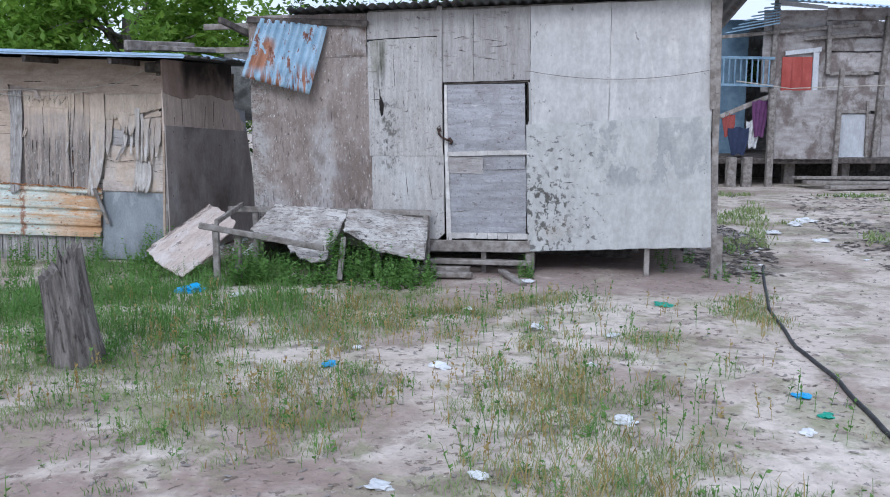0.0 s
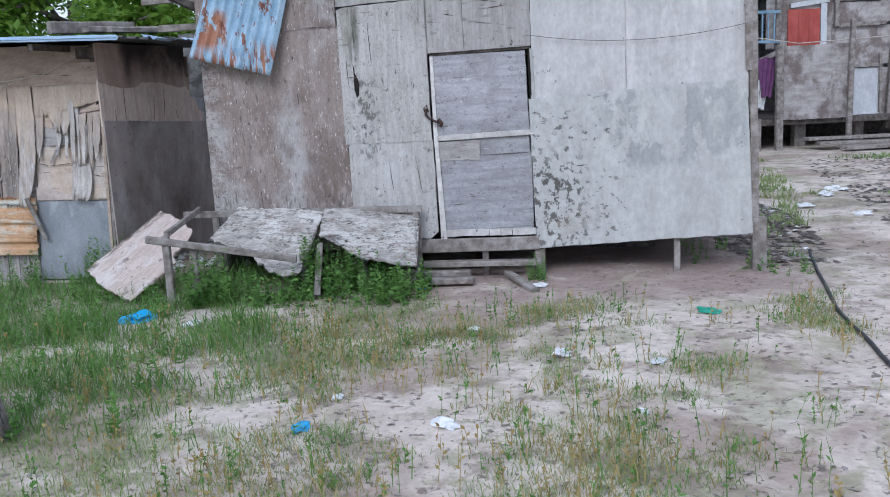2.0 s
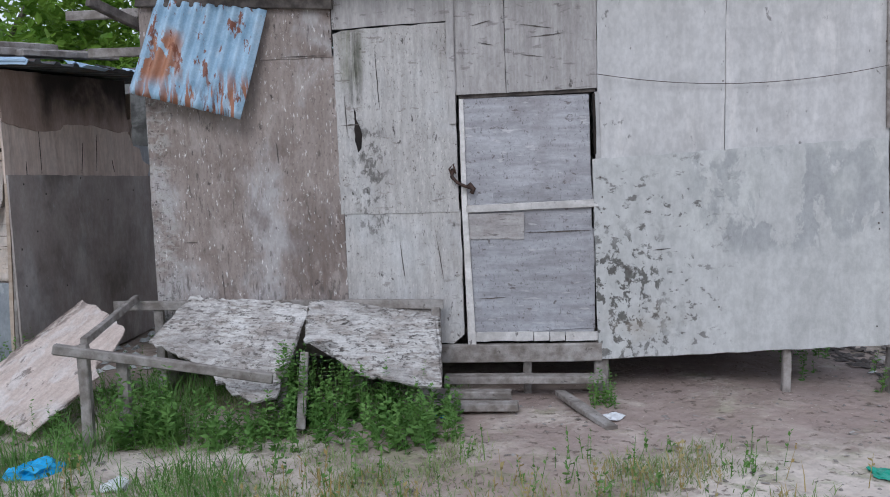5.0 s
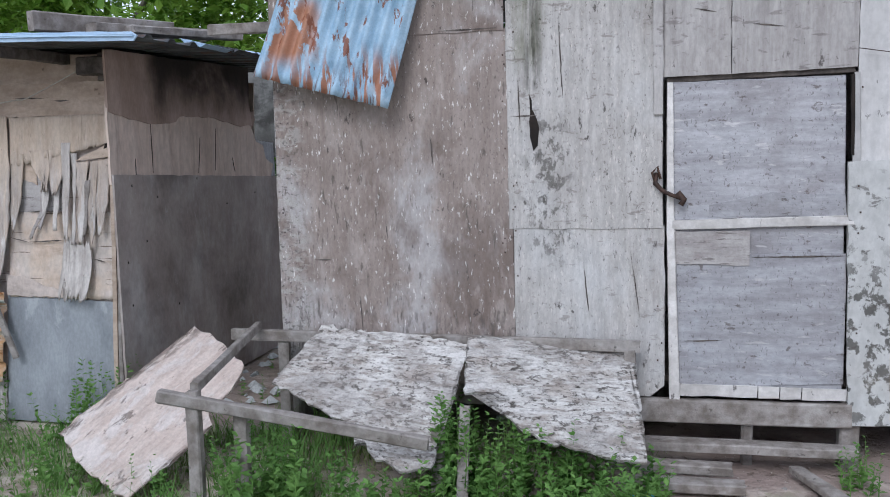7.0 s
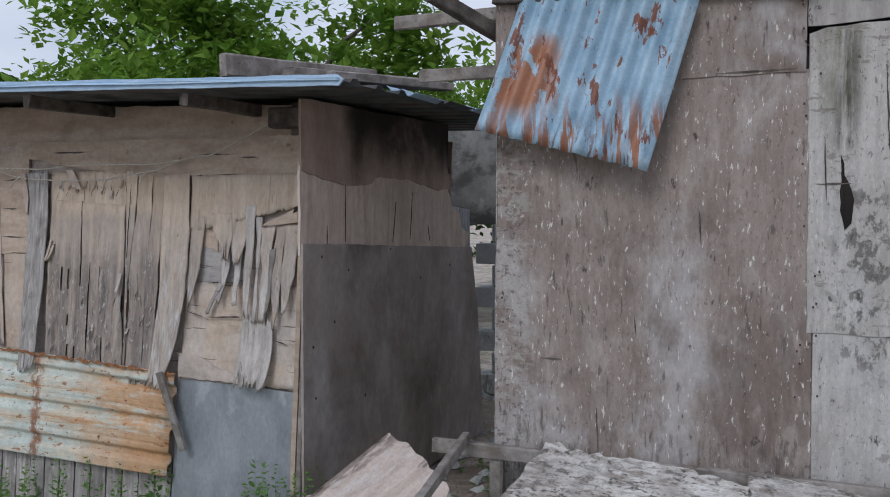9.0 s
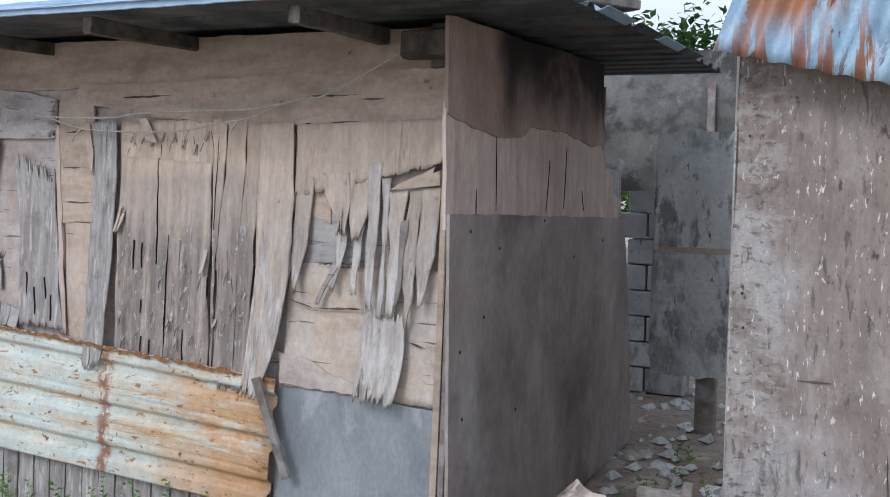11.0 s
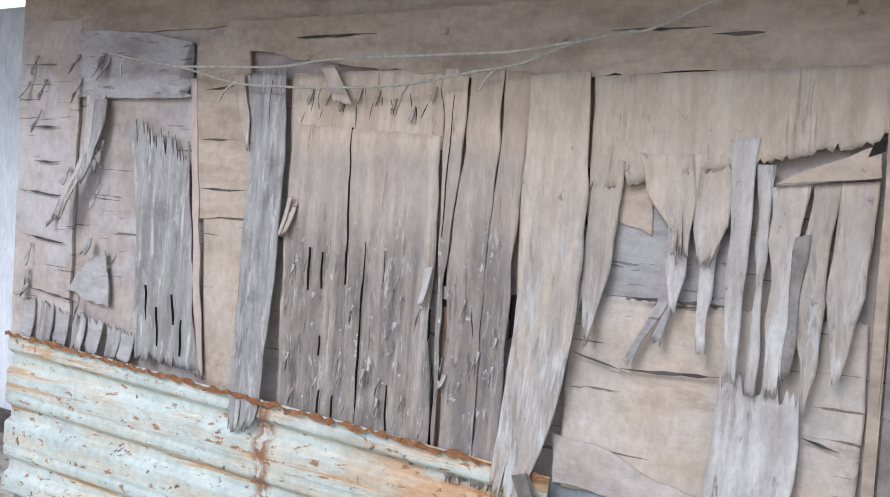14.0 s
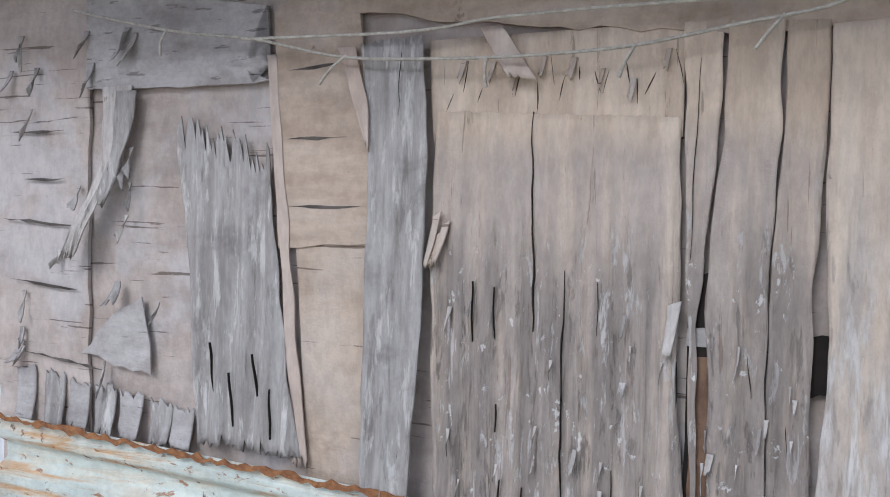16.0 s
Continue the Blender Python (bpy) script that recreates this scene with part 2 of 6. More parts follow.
BAND = material("brown_board", (0.39, 0.30, 0.23), (0.50, 0.405, 0.325), (3, 3, 14), [
    ((0.27, 0.20, 0.15), (2.4, 2.4, 5), 0.5, 0.7, 0.6), ((0.38, 0.34, 0.31), (4, 4, 2), 0.58, 0.7, 0.5), ((0.13, 0.09, 0.07), (16, 16, 16), 0.66, 0.72, 0.6)], bump=0.25)
VENEER_PALE = material("bleached_veneer", (0.47, 0.375, 0.29), (0.56, 0.465, 0.375), (22, 22, 1.8), [
    ((0.40, 0.35, 0.315), (24, 24, 2.0), 0.30, 0.6, 0.85, (None, None, None, 1.56, 0.12)),
    ((0.58, 0.555, 0.53), (30, 30, 4), 0.46, 0.62, 0.85, (None, None, None, 1.34, 0.16)), ((0.26, 0.225, 0.20), (40, 40, 5), 0.56, 0.66, 0.6, (None, None, None, 1.5, 0.14)),
    ((0.22, 0.19, 0.17), (20, 20, 14), 0.64, 0.70, 0.7, (None, None, None, 1.66, 0.1)), ((0.30, 0.24, 0.19), (34, 34, 3), 0.60, 0.68, 0.6)], bump=0.45)
# near-black colour that stands in for the shade inside holes and splits
VOID = material("gap_shade", (0.012, 0.010, 0.009), (0.03, 0.022, 0.018), (9, 9, 9), bump=0)
RUST_BOARD = material("red_brown_board", (0.13, 0.075, 0.05), (0.24, 0.15, 0.10), (30, 30, 6), bump=0.3)
PATCH_GREY = material("grey_ply_patch", (0.36, 0.33, 0.315), (0.46, 0.43, 0.41), (4, 4, 22), [((0.27, 0.23, 0.21), (3, 3, 4), 0.5, 0.65, 0.6), ((0.14, 0.12, 0.11), (8, 8, 60), 0.6, 0.65, 0.7)], bump=0.3)
SIDE_LIGHT = material("side_light", (0.52, 0.41, 0.34), (0.63, 0.53, 0.455), (16, 16, 1.5), [
    ((0.28, 0.21, 0.165), (8, 8, 1.5), 0.55, 0.72, 0.6)], bump=0.2)
# brown, turning near-black above z 1.90 and beyond x 0.42
SIDE_DARK = material("side_dark_top", (0.33, 0.24, 0.195), (0.43, 0.325, 0.27), (6, 6, 2), [
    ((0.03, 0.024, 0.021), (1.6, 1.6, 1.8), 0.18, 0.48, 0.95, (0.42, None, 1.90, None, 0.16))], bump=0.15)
GREY_SHEET = material("grey_sheet", (0.21, 0.225, 0.24), (0.30, 0.315, 0.33), (5, 5, 2.5), [
    ((0.42, 0.43, 0.44), (9, 9, 5), 0.58, 0.68, 0.5), ((0.16, 0.165, 0.17), (2.5, 2.5, 2), 0.5, 0.7, 0.5)], bump=0.12, rough=0.7)
RUST_CREAM = material("rusty_cream_metal", (0.47, 0.52, 0.475), (0.56, 0.60, 0.55), (3, 3, 3), [
    ((0.60, 0.51, 0.38), (2.5, 2.5, 16), 0.44, 0.66, 0.7), ((0.50, 0.27, 0.10), (2, 2, 26), 0.54, 0.68, 0.85), ((0.50, 0.25, 0.09), (2, 2, 9), 0.38, 0.52, 0.8, (-1.35, None, None, None, 0.3)),
    ((0.30, 0.12, 0.04), (16, 16, 40), 0.59, 0.65, 0.85), ((0.13, 0.045, 0.02), (16, 16, 16), 0.63, 0.68, 0.9),
    ((0.24, 0.09, 0.035), (30, 30, 16), 0.38, 0.5, 0.85, (-1.745, -1.69, None, None, 0.02))], bump=0.3, rough=0.55, spec=0.4)
RUST = material("flaking_rust", (0.20, 0.085, 0.04), (0.36, 0.17, 0.07), (30, 30, 30), bump=0.6)
BLUE_METAL = material("faded_blue_metal", (0.30, 0.46, 0.60), (0.42, 0.57, 0.69), (7, 7, 7), [
    ((0.56, 0.66, 0.74), (5, 5, 5), 0.55, 0.7, 0.6), ((0.37, 0.15, 0.07), (20, 2, 1.5), 0.50, 0.53, 0.95, (None, None, None, 2.02, 0.10)), ((0.40, 0.17, 0.08), (10, 3, 4), 0.50, 0.53, 0.95, (None, 0.30, 2.02, 2.32, 0.06)),
    ((0.22, 0.07, 0.03), (11, 11, 4), 0.58, 0.61, 0.95), ((0.15, 0.05, 0.025), (15, 15, 3), 0.54, 0.58, 0.8, (None, None, None, 1.95, 0.08))], bump=0.12, rough=0.5, spec=0.45)
ROOF_BLUE = material("blue_roof_metal", (0.33, 0.47, 0.63), (0.42, 0.56, 0.71), (2, 2, 8), [((0.55, 0.62, 0.68), (3, 3, 3), 0.55, 0.7, 0.5)], bump=0.05, rough=0.4, spec=0.5)
ROOF_DARK = material("old_roof_metal", (0.05, 0.052, 0.055), (0.13, 0.135, 0.14), (5, 5, 5), [((0.16, 0.075, 0.04), (4, 4, 4), 0.56, 0.66, 0.7)], bump=0.15, rough=0.6)
CEMENT = material("grey_cement_board", (0.52, 0.54, 0.53), (0.64, 0.65, 0.64), (4, 4, 3), [((0.10, 0.105, 0.095), (7, 7, 3), 0.54, 0.64, 0.7),
    ((0.19, 0.20, 0.19), (3, 3, 2), 0.48, 0.64, 0.7), ((0.62, 0.62, 0.60), (18, 18, 18), 0.6, 0.66, 0.6), SPOT], bump=0.3)
# much darker tone than CEMENT, for the hut's upper board
CEMENT_DARK = material("dark_cement_board", (0.13, 0.128, 0.12), (0.22, 0.218, 0.205), (4, 4, 3), [((0.05, 0.048, 0.044), (3, 3, 4), 0.46, 0.62, 0.8), ((0.28, 0.28, 0.26), (9, 9, 6), 0.58, 0.66, 0.6)], bump=0.3)
WHITE_BLOCK = material("white_block", (0.40, 0.41, 0.43), (0.52, 0.52, 0.53), (8, 8, 8), [SPOT], bump=0.3)
WHITE_PANEL = material("white_panel", (0.55, 0.56, 0.58), (0.66, 0.67, 0.69), (6, 6, 1.5), [((0.35, 0.36, 0.38), (20, 20, 2), 0.62, 0.7, 0.6)], bump=0.1)
ROPE = material("rope", (0.45, 0.41, 0.35), (0.60, 0.56, 0.49), (60, 60, 60), bump=0.4)
IRON = material("rusted_iron", (0.05, 0.035, 0.03), (0.10, 0.06, 0.045), (30, 30, 30), bump=0.3, metal=0.4, rough=0.6)
RUBBER = material("black_hose", (0.018, 0.018, 0.02), (0.04, 0.04, 0.042), (20, 20, 20), bump=0.1, rough=0.5)
BARK = material("bark", (0.10, 0.085, 0.07), (0.22, 0.195, 0.17), (16, 16, 3), bump=0.7)
STUMP_MAT = material("stump_wood", (0.10, 0.085, 0.075), (0.27, 0.24, 0.22), (30, 30, 3), [((0.05, 0.04, 0.035), (18, 18, 5), 0.56, 0.66, 0.8)], bump=0.9)
LEAF = material("leaf", (0.12, 0.25, 0.028), (0.27, 0.41, 0.065), (3, 3, 3), vary=0.1, bump=0, rough=0.5, translucent=0.5)
LEAF_DARK = material("leaf_dark", (0.035, 0.085, 0.018), (0.07, 0.14, 0.03), (3, 3, 3), vary=0.1, bump=0, rough=0.55, translucent=0.3)
WEED = material("weed_leaf", (0.09, 0.20, 0.04), (0.18, 0.32, 0.08), (5, 5, 5), vary=0.05, bump=0, rough=0.6, translucent=0.3)
GRASS = material("grass", (0.17, 0.265, 0.085), (0.33, 0.38, 0.17), (1.1, 1.1, 1.1), vary=0.0, bump=0, rough=0.7, translucent=0.3)
DRYGRASS = material("dry_grass", (0.34, 0.24, 0.08), (0.42, 0.35, 0.16), (2, 2, 2), vary=0.0, bump=0, rough=0.8, translucent=0.3)
SAND = material("sandy_soil", (0.51, 0.43, 0.37), (0.64, 0.56, 0.49), (1.6, 1.6, 1.6), [
    ((0.30, 0.225, 0.185), (0.7, 0.7, 0.7), 0.48, 0.62, 0.75), ((0.27, 0.195, 0.16), (1.4, 1.4, 1.4), 0.35, 0.52, 0.8, (-3.0, -0.2, 2.4, 4.7, 0.4, 1)), ((0.27, 0.27, 0.15), (1.5, 1.5, 1.5), 0.50, 0.62, 0.5), ((0.24, 0.25, 0.13), (5, 5, 5), 0.54, 0.64, 0.5),
    # region layers: darker soil beside the path, before and under the shack, in the gap
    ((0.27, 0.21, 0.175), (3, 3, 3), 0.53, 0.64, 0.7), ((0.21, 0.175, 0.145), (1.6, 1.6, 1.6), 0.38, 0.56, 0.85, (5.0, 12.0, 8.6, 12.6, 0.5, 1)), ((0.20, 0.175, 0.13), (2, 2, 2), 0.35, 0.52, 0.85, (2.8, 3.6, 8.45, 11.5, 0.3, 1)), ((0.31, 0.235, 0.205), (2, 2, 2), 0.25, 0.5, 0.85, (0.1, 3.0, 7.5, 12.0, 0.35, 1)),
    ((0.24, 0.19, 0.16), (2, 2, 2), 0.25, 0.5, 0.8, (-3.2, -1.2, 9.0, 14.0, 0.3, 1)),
    ((0.16, 0.12, 0.09), (16, 16, 16), 0.60, 0.66, 0.7), ((0.68, 0.60, 0.53), (34, 34, 34), 0.62, 0.68, 0.6)], bump=1.0, vary=0, fine=25)
RED = material("red_paint", (0.36, 0.075, 0.06), (0.45, 0.11, 0.09), (6, 6, 2), bump=0.1)
FAR_WOOD = material("far_plank", (0.30, 0.27, 0.255), (0.46, 0.43, 0.415), (3, 3, 9), [((0.15, 0.115, 0.10), (2.2, 2.2, 1.5), 0.47, 0.62, 0.8), ((0.50, 0.48, 0.47), (2, 2, 2), 0.56, 0.7, 0.5)], bump=0.25)
BLUE_PAINT = material("faded_blue_paint", (0.16, 0.25, 0.34), (0.25, 0.36, 0.46), (4, 4, 4), bump=0.1)
CLOTHS = [material("cloth_" + k, c, tuple(min(1, 1.3 * v) for v in c), (9, 9, 9), bump=0.2) for k, c in
          (("purple", (0.13, 0.05, 0.13)), ("white", (0.62, 0.62, 0.62)), ("red", (0.30, 0.08, 0.07)), ("navy", (0.03, 0.04, 0.08)))]
PLASTIC_BLUE = material("blue_plastic", (0.02, 0.30, 0.62), (0.06, 0.42, 0.75), (12, 12, 12), bump=0.3, rough=0.4)
PLASTIC_WHITE = material("white_plastic", (0.62, 0.63, 0.64), (0.75, 0.75, 0.75), (12, 12, 12), bump=0.3, rough=0.5)
PLASTIC_GREEN = material("green_plastic", (0.02, 0.30, 0.20), (0.05, 0.42, 0.30), (12, 12, 12), bump=0.3, rough=0.4)


# ---- mesh helpers ----
def part(name, bm, mat, parent=None, label="", smooth=False, normals=True):
    me = bpy.data.meshes.new(name)
    if normals:
        bmesh.ops.recalc_face_normals(bm, faces=bm.faces)
    bm.to_mesh(me)
    bm.free()
    me.materials.append(mat)
    if smooth:
        me.polygons.foreach_set("use_smooth", [True] * len(me.polygons))
    ob = new(name, me)
    if parent:
        ob.parent = parent
    if label:
        tagged(ob, label)
    return ob


def thing(name, m, label, category, group="", kind=""):
    ob = new(name)
    ob.matrix_world = m
    return tagged(ob, label, category, group, kind)


def ragged(pts, rag, step, rng):
    out = []
    for i, (a, b) in enumerate(zip(pts, pts[1:] + pts[:1])):
        a, b = Vector(a), Vector(b)
        n = max(1, int((b - a).length / step))
        nrm = Vector((-(b - a).y, (b - a).x)).normalized() if (b - a).length else Vector((0, 0))
        for k in range(n):
            q = a.lerp(b, k / n)
            out.append(q + nrm * rng.uniform(-rag, rag) * (1 if k else 0.4))
    return out


def sheet(name, pts, y, thick, mat, parent, rag=0.003, step=0.06, label="", bow=0.0):
    """A flat board in the wall's plane: outline (x, z), front face at y."""
    rng = random.Random(hash((round(pts[0][0] * 1000), round(pts[0][1] * 1000), len(pts))) & 0xffff)
    ol = ragged([tuple(p) for p in pts], rag, step, rng)
    bm = bmesh.new()
    fr = [bm.verts.new((p.x, y, p.y)) for p in ol]
    bk = [bm.verts.new((p.x, y + thick, p.y)) for p in ol]
    f1, f2 = bm.faces.new(fr), bm.faces.new(bk[::-1])
    for i in range(len(ol)):
        j = (i + 1) % len(ol)
        bm.faces.new((fr[j], fr[i], bk[i], bk[j]))
    bmesh.ops.triangulate(bm, faces=[f1, f2])
    return part(name, bm, mat, parent, label)


def rect(x0, x1, z0, z1):
    return [(x0, z0), (x1, z0), (x1, z1), (x0, z1)]


def along(edge, z):
    """x of an edge, given as (x, z) corners from the top down, at height z."""
    for (xa, za), (xb, zb) in zip(edge, edge[1:]):
        if z >= zb:
            return xa + (xb - xa) * min(1.0, (za - z) / max(1e-6, za - zb)) if z < za else xa
    return edge[-1][0]


def peel(name, left, right, y, mat, parent, curl=0.02, jag=0.02, topjag=0.0, ripple=0.0, pitch=0.062, seed=0, label="", thick=0.004, crisp=0.03):
    """A sheet of old veneer between two edges (x, z, from the top down): rippled, curling out towards its frayed foot."""
    rng = random.Random(seed)
    wide = max(b[0] for b in right) - min(a[0] for a in left)
    high = left[0][1] - left[-1][1]
    m, n = max(5, int(wide / 0.008)), max(8, int(high / 0.03))
    ends = [rng.random() ** 2 * jag * (2.4 if rng.random() < 0.18 else 1) for _ in range(m + 1)]
    tops = [rng.random() * topjag for _ in range(m + 1)]
    rows = []
    for i in range(n + 1):
        f = i / n
        row = []
        for j in range(m + 1):
            g = j / m
            zt = left[0][1] + (right[0][1] - left[0][1]) * g - tops[j]
            zb = left[-1][1] + (right[-1][1] - left[-1][1]) * g + ends[j]
            z = zt + (zb - zt) * f
            xl, xr = along(left, z), along(right, z)
            frill = crisp * 0.2 * noise.noise(Vector((seed * 3.3, z * 11, 7 * round(g))))
            x = xl + (xr - xl) * g + frill * abs(2 * g - 1)
            lift = curl * f * f * (1 + 0.6 * noise.noise(Vector((x * 7, seed, 0))))
            wavy = ripple * min(1.0, 0.25 + 1.4 * f) * math.cos(6.2832 * x / pitch + noise.noise(Vector((x * 3, z * 2.5, seed))))
            row.append((x, y - lift + wavy + 0.003 * noise.noise(Vector((x * 16, z * 5, seed))), z))
        rows.append(row)
    bm = bmesh.new()
    front = [[bm.verts.new(c) for c in r] for r in rows]
    back = [[bm.verts.new((c[0], c[1] + thick, c[2])) for c in r] for r in rows]
    for i in range(n):
        for j in range(m):
            bm.faces.new((front[i][j], front[i + 1][j], front[i + 1][j + 1], front[i][j + 1]))
            bm.faces.new((back[i][j], back[i][j + 1], back[i + 1][j + 1], back[i + 1][j]))
        bm.faces.new((front[i][0], back[i][0], back[i + 1][0], front[i + 1][0]))
        bm.faces.new((front[i][m], front[i + 1][m], back[i + 1][m], back[i][m]))
    for j in range(m):
        bm.faces.new((front[0][j], front[0][j + 1], back[0][j + 1], back[0][j]))
        bm.faces.new((front[n][j], back[n][j], back[n][j + 1], front[n][j + 1]))
    ob = part(name, bm, mat, parent, label, normals=False, smooth=True)
    return ob


def board(name, p0, p1, w, t, mat, parent=None, up=(0, 0, 1), label="", wear=0.003):
    """A sawn timber from p0 to p1, w wide (along up) and t thick, with worn edges."""
    p0, p1 = Vector(p0), Vector(p1)
    d = (p1 - p0).normalized()
    side = d.cross(Vector(up)).normalized()
    upv = side.cross(d)
    n = max(2, int((p1 - p0).length / 0.25))
    rng = random.Random(int(abs(p0.x * 917 + p1.z * 331 + p1.y * 77)))
    c = min(w, t) * 0.12
    bm = bmesh.new()
    prof = [(-w / 2 + c, -t / 2), (w / 2 - c, -t / 2), (w / 2, -t / 2 + c), (w / 2, t / 2 - c), (w / 2 - c, t / 2), (-w / 2 + c, t / 2), (-w / 2, t / 2 - c), (-w / 2, -t / 2 + c)]
    rings = []
    for i in range(n + 1):
        q = p0.lerp(p1, i / n)
        rings.append([bm.verts.new(q + upv * (a + rng.uniform(-wear, wear)) + side * (b + rng.uniform(-wear, wear)) + d * (rng.uniform(-wear, wear) * 2 if i in (0, n) else 0)) for a, b in prof])
    for r, s in zip(rings, rings[1:]):
        for k in range(8):
            bm.faces.new((r[k], r[(k + 1) % 8], s[(k + 1) % 8], s[k]))
    bm.faces.new(rings[0][::-1]), bm.faces.new(rings[-1])
    return part(name, bm, mat, parent, label)


def corrugated(name, tl, tr, br, bl, waves, amp, mat, parent=None, kind="sine", along="down", label="", thick=0.002, bow=0.0, rag=0.0, seed=1):
    """A profiled metal sheet over four corners; the ridges run down (or across)."""
    tl, tr, br, bl = (Vector(p) for p in (tl, tr, br, bl))
    nrm = (tr - tl).cross(bl - tl).normalized()
    rng = random.Random(seed)
    nw, nl = waves * (8 if kind == "sine" else 25), 14
    bm = bmesh.new()
    layers = []
    ends = [rng.uniform(0, rag) for _ in range(nw + 1)]
    for k in range(2):
        g = []
        for i in range(nl + 1):
            row = []
            for j in range(nw + 1):
                a, b = j / nw, i / nl
                if kind == "sine":
                    o = amp * math.cos(a * waves * 2 * math.pi)
                else:
                    ph = (a * waves) % 1.0
                    o = amp * max(0.0, min(1.0, (0.19 - abs(ph - 0.5)) / 0.1)) + 0.16 * amp * max(0.0, min(1.0, (0.035 - abs((ph % 0.5) - 0.12)) / 0.02))
                o += bow * (1 - (2 * b - 1) ** 2) + 0.004 * noise.noise(Vector((a * 4, b * 4, seed)))
                if along == "down":
                    b2 = b * (1 - ends[j])
                    q = (tl.lerp(tr, a)).lerp(bl.lerp(br, a), b2)
                else:
                    q = (tl.lerp(bl, a)).lerp(tr.lerp(br, a), b)
                row.append(bm.verts.new(q + nrm * (o - k * thick)))
            g.append(row)
        layers.append(g)
    for k, g in enumerate(layers):
        for i in range(nl):
            for j in range(nw):
                q = (g[i][j], g[i + 1][j], g[i + 1][j + 1], g[i][j + 1])
                bm.faces.new(q if k else q[::-1])
    a, b = layers
    for i in range(nl):
        for j in (0, nw):
            bm.faces.new((a[i][j], a[i + 1][j], b[i + 1][j], b[i][j]))
    for j in range(nw):
        for i in (0, nl):
            bm.faces.new((a[i][j], a[i][j + 1], b[i][j + 1], b[i][j]))
    return part(name, bm, mat, parent, label, smooth=True)


def tube(name, pts, r, mat, parent=None, label="", sides=6, taper=1.0, wob=0.0):
    bm = bmesh.new()
    rings, n = [], len(pts)
    pts = [Vector(p) for p in pts]
    for i, q in enumerate(pts):
        d = (pts[min(i + 1, n - 1)] - pts[max(i - 1, 0)]).normalized()
        a = d.orthogonal().normalized()
        b = d.cross(a)
        rr = r * (1 + (taper - 1) * i / max(1, n - 1))
        rings.append([bm.verts.new(q + rr * (1 + wob * noise.noise(q * 9 + Vector((k, 0, 0)))) * (a * math.cos(k * 6.2832 / sides) + b * math.sin(k * 6.2832 / sides))) for k in range(sides)])
    for u, v in zip(rings, rings[1:]):
        # keep neighbouring rings in step
        s = min(range(sides), key=lambda s: sum((u[k].co - v[(k + s) % sides].co).length for k in range(sides)))
        v[:] = v[s:] + v[:s]
        for k in range(sides):
            bm.faces.new((u[k], u[(k + 1) % sides], v[(k + 1) % sides], v[k]))
    bm.faces.new(rings[0][::-1]), bm.faces.new(rings[-1])
    return part(name, bm, mat, parent, label, smooth=True)


def raw(name, verts, faces, mat, parent=None):
    me = bpy.data.meshes.new(name)
    me.from_pydata(verts, [], faces)
    me.materials.append(mat)
    ob = new(name, me)
    if parent:
        ob.parent = parent
    return ob


# ---- ground ----
def ground_height(x, y):
    near = max(0.0, 1 - (abs(x) + abs(y - 6)) / 60)
    z = near * (0.035 * noise.noise(Vector((x * 0.5, y * 0.5, 0))) + 0.018 * noise.noise(Vector((x * 2.1, y * 2.1, 3))))
    return z - 0.01


def make_ground():
    def axis(lo, hi, a, b, fine):
        mid = list(np.arange(a, b, fine))
        left = [a - fine * (1.35 ** k - 1) * 4 for k in range(30, 0, -1)]
        right = [b + fine * (1.35 ** k - 1) * 4 for k in range(0, 30)]
        return [lo] + [v for v in left if v > lo] + mid + [v for v in right if v < hi] + [hi]
    xs, ys = axis(-1500, 1500, -7, 7, 0.1), axis(-1500, 1500, 0, 13, 0.1)
    verts = [(x, y, ground_height(x, y)) for y in ys for x in xs]
    w = len(xs)
    faces = [(j * w + i, j * w + i + 1, (j + 1) * w + i + 1, (j + 1) * w + i) for j in range(len(ys) - 1) for i in range(w - 1)]
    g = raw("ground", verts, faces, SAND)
    g.data.polygons.foreach_set("use_smooth", [True] * len(g.data.polygons))
    return tagged(g, "bare sandy soil with patchy worn turf", "ground", kind="structure")


make_ground()

# ---- the plywood shack with the patched door ----
MA = pose(-2.0, 9.13, 0, 0, 0, -9)
shack = thing("plywood_shack", MA, "weathered grey plywood shack raised on short wooden posts", "shack")
sheet("wall_panel", [(0, 0.34), (1.275, 0.34), (1.265, 2.15), (0.01, 2.15)], 0, 0.014, PLY_BROWN, shack, 0.005, label="brown stained plywood sheet with pale flecks")
sheet("wall_panel", [(0.0, 2.135), (1.23, 2.14), (1.23, 2.56), (0.0, 2.56)], -0.006, 0.014, PLY_BROWN, shack, 0.004)
sheet("wall_panel", [(1.25, 1.155), (2.005, 1.16), (1.985, 2.33), (1.3, 2.30), (1.24, 2.28)], -0.003, 0.014, PLY_GREY, shack, 0.004, label="grey plywood sheet with green mould streak")
sheet("wall_panel", [(1.262, 0.33), (1.95, 0.31), (2.02, 0.37), (2.012, 1.17), (1.262, 1.17)], 0.002, 0.014, PLY_GREY, shack, 0.004)
sheet("wall_panel", [(1.235, 2.31), (1.99, 2.34), (1.99, 2.58), (1.235, 2.57)], 0.004, 0.014, PLY_HEAD, shack)
sheet("wall_panel", [(1.995, 1.885), (2.31, 1.89), (2.30, 2.58), (1.99, 2.58)], -0.002, 0.014, PLY_HEAD, shack)
sheet("wall_panel", [(2.314, 1.89), (2.865, 1.905), (2.86, 2.6), (2.304, 2.58)], 0.0, 0.014, PLY_HEAD, shack)
